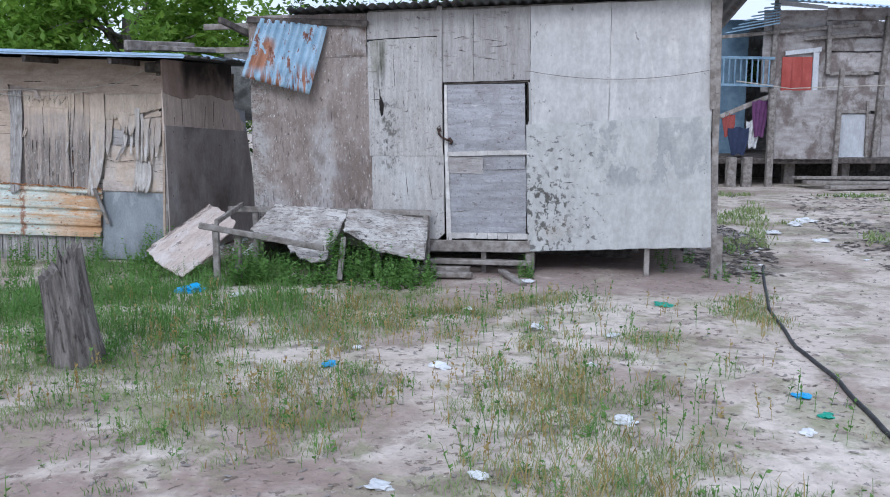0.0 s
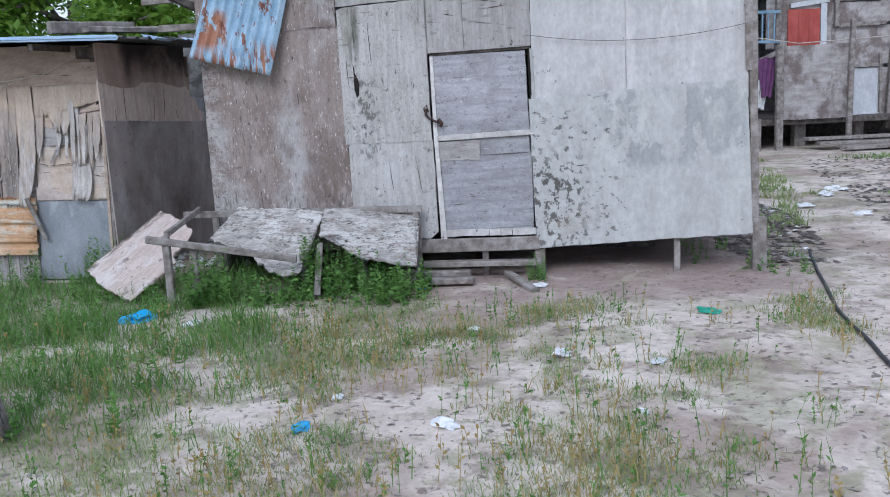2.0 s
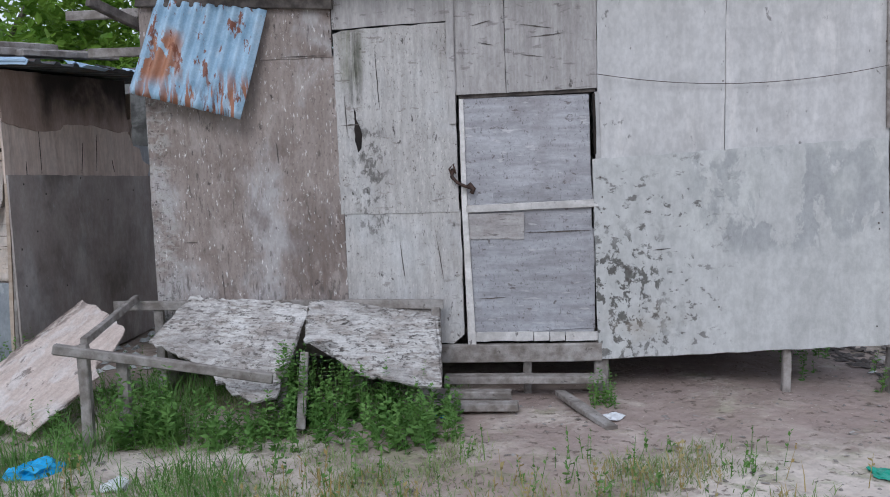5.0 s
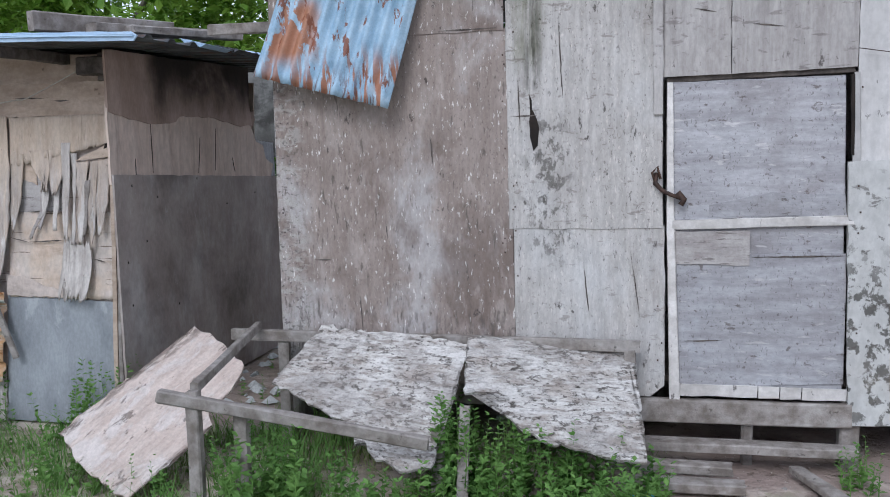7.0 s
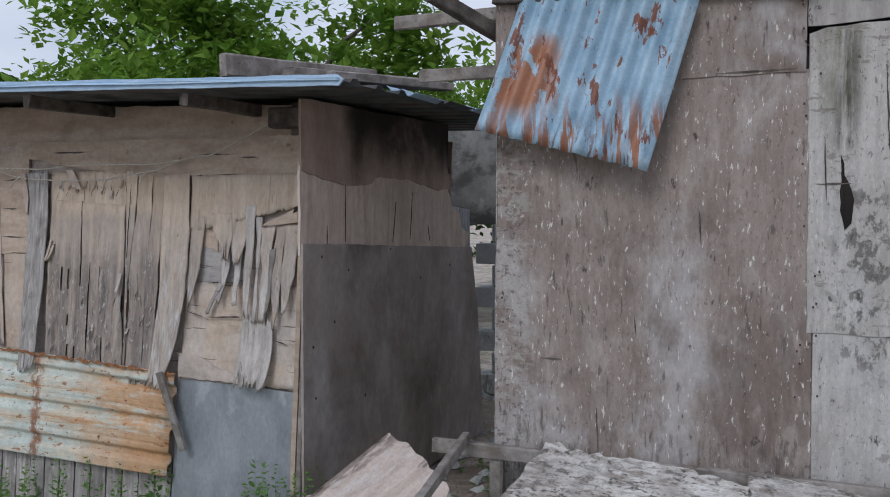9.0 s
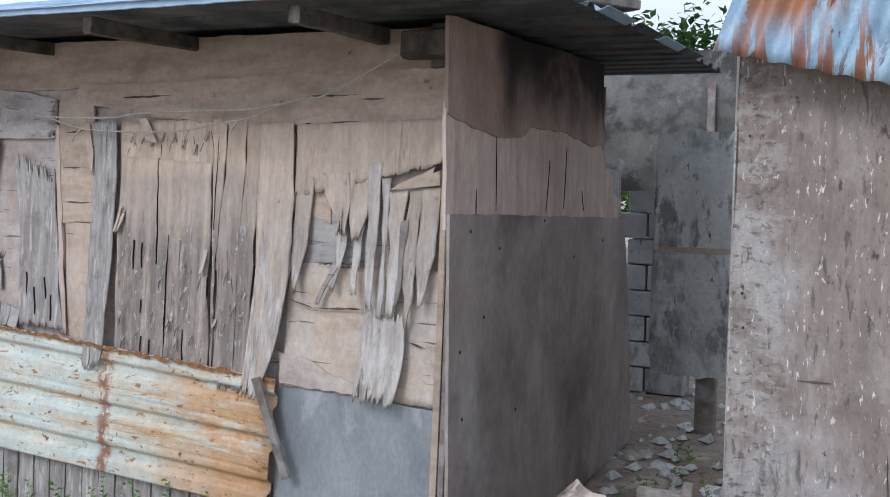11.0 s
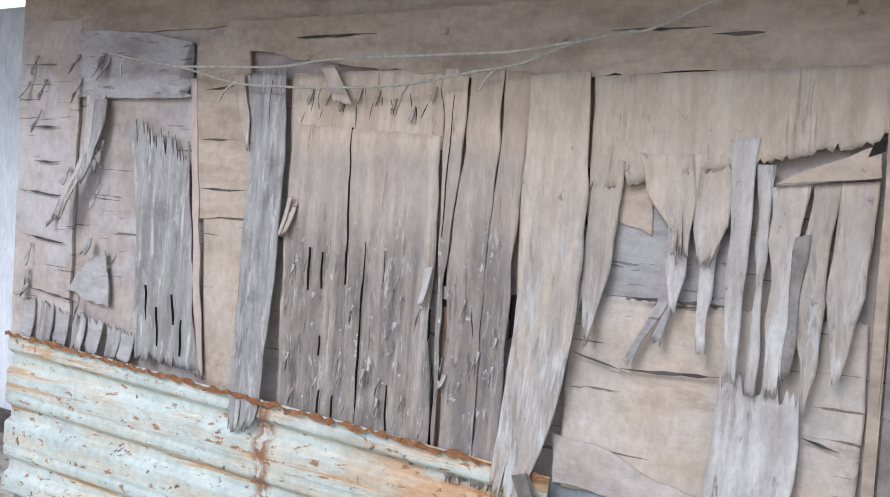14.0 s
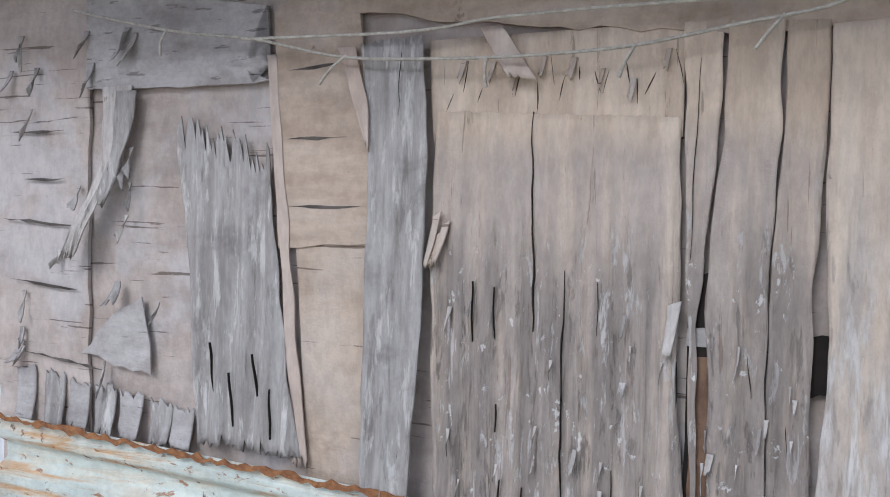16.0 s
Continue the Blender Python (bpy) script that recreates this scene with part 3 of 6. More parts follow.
sheet("wall_panel", [(2.87, 1.40), (3.63, 1.40), (3.63, 2.62), (2.865, 2.60)], 0.002, 0.014, PLY_PALE, shack)
sheet("wall_panel", [(3.634, 1.40), (4.6, 1.40), (4.56, 2.64), (3.634, 2.62)], 0.003, 0.014, PLY_PALE, shack)
sheet("wall_panel", [(2.87, 0.21), (4.645, 0.295), (4.585, 1.56), (2.835, 1.47)], -0.014, 0.014, PLY_MOULD, shack, 0.004, label="pale plywood sheet with black mould")
# door: two leaves of thin ply, a white rail, patches, a foot strip
door = sheet("door", [(2.075, 0.36), (2.845, 0.36), (2.815, 1.87), (2.03, 1.86)], 0.010, 0.02, DOOR_PLY, shack, 0.002, label="closed plywood door with a white cross rail")
sheet("upper_panel", [(2.055, 1.20), (2.83, 1.22), (2.815, 1.862), (2.035, 1.855)], 0.004, 0.006, DOOR_PLY, door, 0.003)
sheet("lower_panel", [(2.08, 0.37), (2.85, 0.41), (2.842, 1.04), (2.60, 1.05), (2.42, 1.03), (2.07, 0.98)], 0.002, 0.007, DOOR_PLY, door, 0.004)
sheet("patch", [(2.06, 0.985), (2.41, 0.98), (2.41, 1.15), (2.06, 1.145)], -0.004, 0.005, PATCH_GREY, door, 0.004)
sheet("patch", [(2.22, 1.215), (2.84, 1.222), (2.83, 1.32), (2.5, 1.33), (2.22, 1.27)], 0.0, 0.005, DOOR_PLY, door, 0.004)
board("rail", (2.05, -0.004, 1.175), (2.865, -0.004, 1.20), 0.045, 0.02, WHITE_WOOD, door, label="white painted cross rail")
for a, b in ((2.09, 2.46), (2.465, 2.56), (2.565, 2.66), (2.665, 2.865)):
    sheet("foot_strip", [(a, 0.325), (b, 0.33), (b, 0.385), (a, 0.385)], -0.008, 0.012, WHITE_WOOD, door)
sheet("door_jamb", [(2.045, 0.30), (2.095, 0.30), (2.055, 1.20), (2.045, 1.86), (2.018, 1.86), (2.022, 1.20), (2.035, 0.8)], -0.012, 0.02, WHITE_WOOD, shack, 0.002, label="narrow whitewashed door jamb")
sheet("batten", [(1.955, 1.71), (2.0, 1.71), (1.995, 2.62), (1.945, 2.62)], -0.02, 0.02, PLY_HEAD, shack)
sheet("batten", [(2.855, 1.47), (2.89, 1.47), (2.875, 1.88), (2.85, 1.88)], -0.006, 0.012, PLY_PALE, shack, 0.004)
board("lintel", (2.02, 0.03, 1.875), (2.86, 0.03, 1.895), 0.03, 0.03, DARK_WOOD, shack)
tube("latch_chain", [(1.97, -0.02, 1.43), (1.965, -0.035, 1.38), (2.0, -0.04, 1.345), (2.04, -0.04, 1.325), (2.09, -0.035, 1.305)], 0.011, IRON, shack, "rusty latch chain", wob=0.5)
tube("latch_loop", [(1.965, -0.03, 1.39), (1.95, -0.03, 1.43), (1.975, -0.03, 1.46), (1.99, -0.03, 1.40)], 0.007, IRON, shack)
tube("padlock", [(2.07, -0.03, 1.335), (2.10, -0.035, 1.30), (2.085, -0.035, 1.275)], 0.018, IRON, shack, "rusty padlock", wob=0.4)
tube("wire", [(2.86 + 1.72 * f, -0.03 - 0.004 * math.sin(9 * f), 1.985 - 0.33 * f * (1 - f)) for f in [i / 14 for i in range(15)]], 0.002, IRON, shack, "thin sagging wire")
# rents in the old ply: near-black sheets on its face paint the shade of holes
sheet("rent", [(1.358, 1.86), (1.366, 1.76), (1.392, 1.70), (1.402, 1.66), (1.398, 1.57), (1.372, 1.545), (1.358, 1.62), (1.36, 1.72)], -0.0055, 0.003, VOID, shack, 0.006, 0.03)
sheet("rent", [(2.845, 1.50), (2.86, 1.50), (2.852, 1.87), (2.838, 1.87)], -0.008, 0.002, VOID, shack)
# nails and slivers at the sheet edges
rngA = random.Random(5)
for i in range(46):
    x, z = rngA.choice([(0.03, 0), (1.22, 0), (1.28, 0), (1.99, 0), (2.89, 0), (3.6, 0), (4.55, 0)])[0] + rngA.uniform(-0.012, 0.012), rngA.uniform(0.4, 2.45)
    sheet("nail", [(x, z), (x + 0.007, z), (x + 0.007, z + 0.008), (x, z + 0.008)], -0.0185, 0.004, IRON, shack, 0)
for k, (x, z, dx, dz, yy) in enumerate(((0.2, 0.99, 0.1, 0.0, -0.003), (1.30, 1.9, 0.01, -0.25, -0.006), (1.5, 2.2, 0.02, -0.4, -0.006), (1.62, 1.0, 0.03, -0.3, -0.001), (1.85, 1.05, 0.05, -0.35, -0.001), (1.26, 1.72, 0.14, 0.0, -0.006),
                                             (2.1, 2.3, 0.12, 0.03, -0.005), (2.14, 2.2, 0.1, -0.02, -0.005), (2.4, 2.3, 0.2, -0.03, -0.003), (2.45, 2.22, 0.22, 0.02, -0.003), (2.4, 2.12, 0.15, -0.02, -0.003), (2.42, 1.02, 0.42, 0.01, -0.001), (2.1, 0.6, 0.2, 0.01, -0.001), (3.2, 0.9, 0.12, 0.01, -0.017), (0.9, 2.15, 0.3, 0.004, -0.009), (0.6, 1.2, 0.01, -0.1, -0.003), (0.85, 1.62, 0.01, -0.14, -0.003), (0.45, 0.8, 0.008, -0.2, -0.003))):
    nx, nz = (0, 0.003) if abs(dx) > abs(dz) else (0.003, 0)
    sheet("crack", [(x, z), (x + dx * 0.5 - nx, z + dz * 0.5 - nz - 0.002), (x + dx, z + dz), (x + dx * 0.5 + nx, z + dz * 0.5 + nz)], yy, 0.002, DARK_WOOD, shack, 0.002, 0.03)
# frame under and round the sheets
board("threshold", (1.78, 0.0, 0.245), (2.885, 0.0, 0.255), 0.115, 0.05, OLD_WOOD, shack, label="split grey threshold beam")
board("floor_beam", (0.0, 0.05, 0.30), (1.8, 0.05, 0.27), 0.12, 0.05, OLD_WOOD, shack)
board("floor_beam", (2.89, 0.08, 0.32), (4.66, 0.08, 0.36), 0.12, 0.05, DARK_WOOD, shack)
for x, y, top, w in ((0.04, 0.06, 2.55, 0.075), (2.89, 0.05, 0.35, 0.09), (4.04, 0.05, 0.32, 0.05), (2.42, 0.04, 0.2, 0.05), (1.3, 0.05, 0.3, 0.09), (4.0, 1.6, 0.4, 0.1), (2.4, 1.8, 0.4, 0.1), (4.62, 1.8, 2.4, 0.09), (0.05, 1.85, 2.4, 0.09)):
    board("post", (x, y, -0.06), (x, y, top), w, w, OLD_WOOD, shack, up=(1, 0, 0))
board("corner_post", (4.66, 0.03, 0.28), (4.615, 0.03, 2.66), 0.07, 0.07, OLD_WOOD, shack, up=(1, 0, 0), label="grey corner post")
board("corner_post", (4.70, 0.02, -0.06), (4.70, 0.02, 0.42), 0.11, 0.1, OLD_WOOD, shack, up=(1, 0, 0))
board("corner_batten", (4.60, -0.012, 1.62), (4.575, -0.012, 2.62), 0.055, 0.02, OLD_WOOD, shack, up=(1, 0, 0))
board("top_beam", (0.0, -0.03, 2.52), (1.25, -0.03, 2.46), 0.06, 0.045, DARK_WOOD, shack)
board("top_beam", (1.25, 0.06, 2.56), (4.65, 0.06, 2.62), 0.07, 0.045, OLD_WOOD, shack)
for x0, x1, y0, y1 in ((-0.004, 0.01, 0.02, 1.9), (4.62, 4.634, 0.07, 1.9)):
    bmw = bmesh.new()
    bmesh.ops.create_cube(bmw, size=1, matrix=Matrix.Translation(((x0 + x1) / 2, (y0 + y1) / 2, 1.4)) @ Matrix.Diagonal((x1 - x0, y1 - y0, 2.1, 1)))
    part("side_wall", bmw, PLY_GREY, shack)
# added board below the side wall, keeps light from under the floor
for xs in (0.003,):
    bmw = bmesh.new()
    bmesh.ops.create_cube(bmw, size=1, matrix=Matrix.Translation((xs, 0.96, 0.15)) @ Matrix.Diagonal((0.014, 1.8, 0.4, 1)))
    part("skirt_board", bmw, OLD_WOOD, shack)
# back wall run down to the soil, plus an added inner board, to block light
sheet("back_wall", rect(0.0, 4.63, -0.05, 2.4), 1.91, 0.014, PLY_GREY, shack)
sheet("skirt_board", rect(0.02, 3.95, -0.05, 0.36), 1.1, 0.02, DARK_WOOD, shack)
bmf = bmesh.new()
bmesh.ops.create_cube(bmf, size=1, matrix=Matrix.Translation((2.3, 1.0, 0.375)) @ Matrix.Diagonal((4.55, 1.75, 0.03, 1)))
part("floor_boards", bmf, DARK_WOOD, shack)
corrugated("roof", (0.42, -0.22, 2.60), (4.95, -0.2, 2.72), (4.95, 2.2, 2.53), (0.42, 2.2, 2.47), 44, 0.012, ROOF_DARK, shack, label="dark weathered corrugated roof")
corrugated("loose_tin_sheet", (0.13, -0.05, 2.53), (0.845, -0.07, 2.435), (0.665, -0.15, 1.77), (-0.055, -0.13, 1.955), 9, 0.017, BLUE_METAL, shack, label="rust-streaked pale blue corrugated tin sheet", bow=0.01)
# bare rafters at the open corner
board("rafter", (-0.5, 0.05, 2.46), (0.3, 0.05, 2.47), 0.06, 0.04, OLD_WOOD, shack)
board("rafter", (-0.42, 0.16, 2.235), (0.05, 0.16, 2.235), 0.06, 0.04, OLD_WOOD, shack)
board("rafter", (-0.20, -0.25, 2.50), (0.02, 0.1, 2.36), 0.06, 0.05, DARK_WOOD, shack)
board("rafter", (0.2, 0.0, 2.5), (0.2, 1.9, 2.42), 0.08, 0.05, OLD_WOOD, shack)
# step boards on the soil
for i, (a, b, w) in enumerate((((1.9, -0.10, 0.105), (2.9, -0.07, 0.10), 0.10), ((1.75, -0.26, 0.055), (2.32, -0.28, 0.06), 0.09), ((1.8, -0.40, 0.02), (2.36, -0.42, 0.03), 0.10))):
    sb = board("step_board", MA @ Vector(a), MA @ Vector(b), 0.045, w, OLD_WOOD)
    tagged(sb, "grey weathered step board below the door", "plank", "step boards")
sb = board("loose_plank", MA @ Vector((2.62, -0.15, 0.03)), MA @ Vector((2.88, -0.75, 0.005)), 0.03, 0.07, OLD_WOOD)
tagged(sb, "grey split plank lying on sandy soil", "plank")

# ---- the tan shack with peeling veneer ----
MB = Matrix.Translation((-2.94, 9.25, 0)) @ pose(0, 0, 0, 0, 0, -10) @ pose(0, 0, 0, -4.0)
tan = thing("peeling_veneer_shack", MB, "low tan shack clad in peeling delaminated plywood", "shack")
sheet("wall_base", [(-3.06, 0.15), (-0.02, 0.15), (-0.02, 2.12), (-3.06, 2.22)], 0.016, 0.016, PINK_PLY, tan, 0.003, label="tan inner ply with cracks")
sheet("top_board", [(-3.06, 1.99), (-0.05, 1.975), (-0.05, 2.13), (-3.06, 2.24)], 0.004, 0.01, BAND, tan, 0.003)
sheet("upper_board", [(-2.02, 1.92), (-1.5, 1.84), (-1.0, 1.79), (-0.04, 1.795), (-0.05, 1.985), (-1.4, 1.985), (-1.98, 2.0)], -0.010, 0.012, BAND, tan, 0.006, 0.04, label="brown board with a frayed lower edge")
# left end: cracked tan ply and torn grey layers
sheet("ply_layer", rect(-3.06, -2.72, 0.80, 2.05), 0.002, 0.01, PINK_PLY, tan, 0.006)
sheet("ply_layer", [(-2.72, 1.765), (-2.45, 1.76), (-2.23, 1.755), (-2.135, 1.763), (-2.20, 1.785), (-2.13, 1.80), (-2.21, 1.825), (-2.14, 1.85), (-2.145, 1.94), (-2.40, 1.985), (-2.72, 2.01)], -0.006, 0.010, PATCH_GREY, tan, 0.004, 0.04)
peel("hanging_splinter", [(-2.65, 1.77), (-2.66, 1.56), (-2.78, 1.30)], [(-2.56, 1.77), (-2.59, 1.60), (-2.70, 1.32)], -0.014, VENEER_WHITE, tan, 0.05, 0.04, seed=3, crisp=0.08)
peel("hanging_splinter", [(-2.60, 1.755), (-2.615, 1.60), (-2.64, 1.46)], [(-2.54, 1.755), (-2.56, 1.60), (-2.62, 1.45)], -0.020, VENEER_GREY, tan, 0.03, 0.03, seed=6, crisp=0.08)
peel("veneer_strip", [(-2.42, 1.70), (-2.37, 1.24), (-2.33, 0.86)], [(-2.14, 1.62), (-2.10, 1.24), (-2.03, 0.86)], -0.006, VENEER_GREY, tan, 0.02, 0.02, 0.10, 0.008, 0.07, seed=4, label="rippled grey veneer strip")
peel("veneer_strip", [(-2.14, 1.82), (-2.09, 1.26), (-2.05, 0.84)], [(-2.115, 1.82), (-2.06, 1.26), (-2.01, 0.84)], -0.010, SIDE_LIGHT, tan, 0.01, 0.02, seed=5)
sheet("torn_patch", [(-2.74, 1.06), (-2.50, 1.02), (-2.50, 1.10), (-2.53, 1.22), (-2.60, 1.19), (-2.68, 1.12)], -0.006, 0.005, PATCH_GREY, tan, 0.008, 0.03, label="torn pale grey patch")
for k, x in enumerate((-2.98, -2.87, -2.78, -2.69, -2.60, -2.50, -2.43)):
    peel("torn_stub", [(x, 1.03 - 0.012 * k), (x + 0.01, 0.84)], [(x + 0.075, 1.02 - 0.012 * k), (x + 0.07, 0.84)], -0.006, VENEER_GREY if k % 2 else PATCH_GREY, tan, 0.02, 0.02, 0.03, seed=50 + k)
sheet("ply_layer", [(-2.105, 1.36), (-1.84, 1.376), (-1.86, 1.7), (-1.893, 1.94), (-2.06, 1.955), (-2.12, 1.925)], -0.008, 0.01, BAND, tan, 0.004)
sheet("ply_layer", [(-2.02, 0.80), (-1.84, 0.78), (-1.83, 1.40), (-2.06, 1.40)], -0.003, 0.008, VENEER_TAN, tan, 0.004)
peel("veneer_strip", [(-1.875, 1.83), (-1.85, 1.55), (-1.855, 1.25), (-1.85, 0.76), (-1.845, 0.70)], [(-1.722, 1.84), (-1.705, 1.58), (-1.712, 1.20), (-1.735, 0.80), (-1.76, 0.72)], -0.026, VENEER_GREY, tan, 0.035, 0.05, 0.01, 0.003, 0.07, seed=7, label="long warped grey veneer strip")
peel("hanging_splinter", [(-1.935, 1.82), (-1.89, 1.70), (-1.85, 1.60)], [(-1.885, 1.82), (-1.855, 1.70), (-1.842, 1.58)], -0.030, SIDE_LIGHT, tan, 0.02, 0.02, seed=8)
peel("hanging_splinter", [(-1.585, 1.84), (-1.52, 1.73)], [(-1.535, 1.84), (-1.455, 1.72)], -0.030, SIDE_LIGHT, tan, 0.012, 0.006, seed=9)
# main veneer: a torn upper layer, then rippled sheets split into long slats
peel("veneer_sheet", [(-1.712, 1.825), (-1.70, 1.60)], [(-1.16, 1.825), (-1.165, 1.60)], -0.006, VENEER, tan, 0.0, 0.0, seed=10)
peel("veneer_sheet", [(-1.69, 1.672), (-1.70, 1.36), (-1.675, 0.78)], [(-1.172, 1.64), (-1.160, 1.34), (-1.165, 1.10), (-1.132, 0.72)], -0.011, VENEER, tan, 0.022, 0.03, 0.004, 0.008, 0.064, seed=11, label="rippled grey-brown veneer sheet with splits")
peel("veneer_slat", [(-1.165, 1.822), (-1.152, 1.34), (-1.145, 1.19), (-1.13, 0.70)], [(-1.088, 1.82), (-1.10, 1.55), (-1.128, 1.26), (-1.128, 1.10), (-1.122, 0.70)], -0.010, VENEER, tan, 0.018, 0.03, seed=14)
peel("veneer_slat", [(-1.080, 1.818), (-1.09, 1.60), (-1.114, 1.30), (-1.105, 1.10), (-1.095, 0.70)], [(-0.982, 1.812), (-0.985, 1.60), (-1.002, 1.30), (-0.998, 0.70)], -0.013, VENEER, tan, 0.025, 0.04, 0.0, 0.004, 0.064, seed=15)
peel("veneer_slat", [(-0.976, 1.81), (-0.98, 1.60), (-0.998, 1.32), (-0.994, 0.70)], [(-0.902, 1.806), (-0.908, 1.50), (-0.922, 1.31), (-0.922, 0.70)], -0.015, VENEER, tan, 0.022, 0.04, 0.0, 0.004, 0.064, seed=16)
peel("hanging_splinter", [(-1.185, 1.27), (-1.192, 1.17)], [(-1.158, 1.28), (-1.175, 1.165)], -0.030, VENEER_WHITE, tan, 0.02, 0.03, seed=18)
for k, dx in enumerate((0.0, 0.02, 0.01)):
    peel("splinter", [(-1.69 + dx, 1.44 - 0.02 * k), (-1.71 + dx, 1.33)], [(-1.672 + dx, 1.45 - 0.02 * k), (-1.702 + dx, 1.325)], -0.022, VENEER_TAN, tan, 0.02, 0.02, seed=19 + k)
sheet("void", [(-1.155, 0.75), (-1.09, 0.75), (-1.105, 1.34), (-1.148, 1.32)], -0.0005, 0.002, VOID, tan, 0.004)
sheet("inner_lath", [(-1.15, 1.19), (-1.10, 1.19), (-1.10, 1.23), (-1.15, 1.225)], -0.004, 0.003, PATCH_GREY, tan, 0.003)
sheet("inner_lath", [(-1.14, 0.78), (-1.085, 0.78), (-1.10, 1.17), (-1.145, 1.17)], -0.003, 0.002, RUST_BOARD, tan, 0.004)
sheet("void", [(-0.928, 1.105), (-0.885, 1.115), (-0.88, 1.222), (-0.93, 1.22)], -0.0035, 0.002, VOID, tan, 0.008, 0.02)
sheet("void", [(-0.738, 1.42), (-0.712, 1.42), (-0.700, 1.53), (-0.715, 1.60), (-0.735, 1.56)], -0.004, 0.002, VOID, tan, 0.004, 0.03)


def slit(x, z0, z1, w, lean=0.0, y=-0.012, curl=0.03, top=1.80, foot=0.72, mat=None):
    """A split in a hanging slat: a near-black lens, painting its shade, that follows the curl."""
    bm = bmesh.new()
    n = 8
    rows = []
    for i in range(n + 1):
        f_ = i / n
        z = z1 + (z0 - z1) * f_
        hw = 0.0002 + 0.46 * w * math.sin(math.pi * f_) ** 1.3 * (0.8 + 0.7 * noise.noise(Vector((x * 40, z * 20, 1))))
        yy = y - curl * max(0, (top - z) / (top - foot)) ** 2 - 0.001
        xx = x + lean * f_ + 0.006 * noise.noise(Vector((x * 9, z * 14, 0)))
        rows.append([bm.verts.new((xx - hw, yy, z)), bm.verts.new((xx + hw, yy, z)), bm.verts.new((xx + hw, yy + 0.009, z)), bm.verts.new((xx - hw, yy + 0.009, z))])
    for a, b in zip(rows, rows[1:]):
        for q in range(4):
            bm.faces.new((a[q], a[(q + 1) % 4], b[(q + 1) % 4], b[q]))
    bm.faces.new(rows[0]), bm.faces.new(rows[-1])
    part("split", bm, mat or VOID, tan)


for x, z0, z1, w, ln in ((-1.471, 1.40, 1.66, 0.0026, 0.004), (-1.467, 1.20, 1.44, 0.004, 0.006), (-1.396, 1.05, 1.33, 0.0022, -0.004), (-1.400, 0.80, 1.10, 0.0022, 0.01), (-1.60, 1.17, 1.30, 0.0018, 0), (-1.55, 1.18, 1.29, 0.002, 0), (-1.515, 1.19, 1.27, 0.0022, 0), (-1.325, 1.20, 1.31, 0.0018, 0),
                         (-1.255, 1.22, 1.36, 0.002, 0), (-1.165, 1.07, 1.16, 0.004, 0.0), (-1.63, 0.86, 1.05, 0.0018, 0.01), (-1.54, 0.98, 1.04, 0.0015, 0), (-1.53, 0.80, 0.88, 0.002, 0), (-1.48, 0.80, 0.87, 0.002, 0), (-1.29, 0.80, 0.93, 0.0015, 0.004), (-1.05, 1.14, 1.22, 0.002, 0), (-1.06, 0.85, 0.96, 0.002, 0), (-1.03, 1.10, 1.18, 0.002, 0), (-0.96, 1.0, 1.10, 0.0018, 0), (-1.135, 1.36, 1.75, 0.0012, -0.01)):
    slit(x, z0, z1, w, ln, curl=0.022)
for x, z0, z1, w, ln in ((-1.86, 1.58, 1.72, 0.0025, 0.01), (-1.77, 1.66, 1.80, 0.0018, -0.01), (-1.80, 1.16, 1.30, 0.002, 0), (-1.76, 0.80, 0.92, 0.002, -0.01), (-0.835, 1.0, 1.07, 0.0022, -0.004), (-0.86, 0.84, 0.92, 0.002, 0.01), (-0.80, 0.84, 0.93, 0.0018, -0.005), (-2.30, 1.0, 1.12, 0.0025, 0.02), (-2.24, 0.92, 1.05, 0.0025, 0.02), (-2.17, 1.0, 1.1, 0.002, 0.02), (-2.12, 0.90, 1.02, 0.002, 0.01)):
    slit(x, z0, z1, w, ln, y=-0.028 if x > -2 else -0.010, curl=0.03)
# crinkled tears under the cord
rngB = random.Random(4)
for k in range(16):
    x, z = -1.65 + 0.031 * k + rngB.uniform(-0.008, 0.008), rngB.uniform(1.685, 1.75)
    slit(x, z - rngB.uniform(0.015, 0.04), z + rngB.uniform(0.01, 0.035), 0.0022, rngB.uniform(-0.02, 0.015), y=-0.006, curl=0.0)
    if k % 2:
        peel("frayed_fibre", [(x - 0.015, z + 0.03), (x - 0.022, z - 0.01)], [(x - 0.004, z + 0.03), (x - 0.016, z - 0.02)], -0.012, VENEER_TAN, tan, 0.01, 0.01, seed=100 + k)
# the loose pale slat, tan at its head, bleached at its foot
peel("veneer_slat", [(-0.899, 1.795), (-0.905, 1.42), (-0.892, 1.22), (-0.903, 1.02), (-0.93, 0.69)], [(-0.737, 1.80), (-0.722, 1.43), (-0.728, 1.17), (-0.758, 0.95), (-0.835, 0.69)], -0.026, VENEER_PALE, tan, 0.05, 0.06, 0.0, 0.003, 0.07, seed=17, label="loose pale slat with a splintered foot")
# the torn sheet by the corner and its hanging shreds
sheet("ply_layer", [(-0.75, 1.24), (-0.38, 1.25), (-0.36, 1.56), (-0.70, 1.60)], 0.004, 0.006, PATCH_GREY, tan, 0.006)
sheet("ply_layer", [(-0.66, 1.44), (-0.56, 1.40), (-0.57, 1.55), (-0.65, 1.58)], 0.0, 0.004, BAND, tan, 0.006, 0.03)
peel("ply_layer", [(-0.755, 1.25), (-0.76, 1.0), (-0.755, 0.75)], [(-0.075, 1.25), (-0.07, 1.0), (-0.075, 0.745)], 0.002, VENEER_TAN, tan, 0.014, 0.008, 0.012, 0.002, 0.21, seed=43, label="creased tan inner ply")
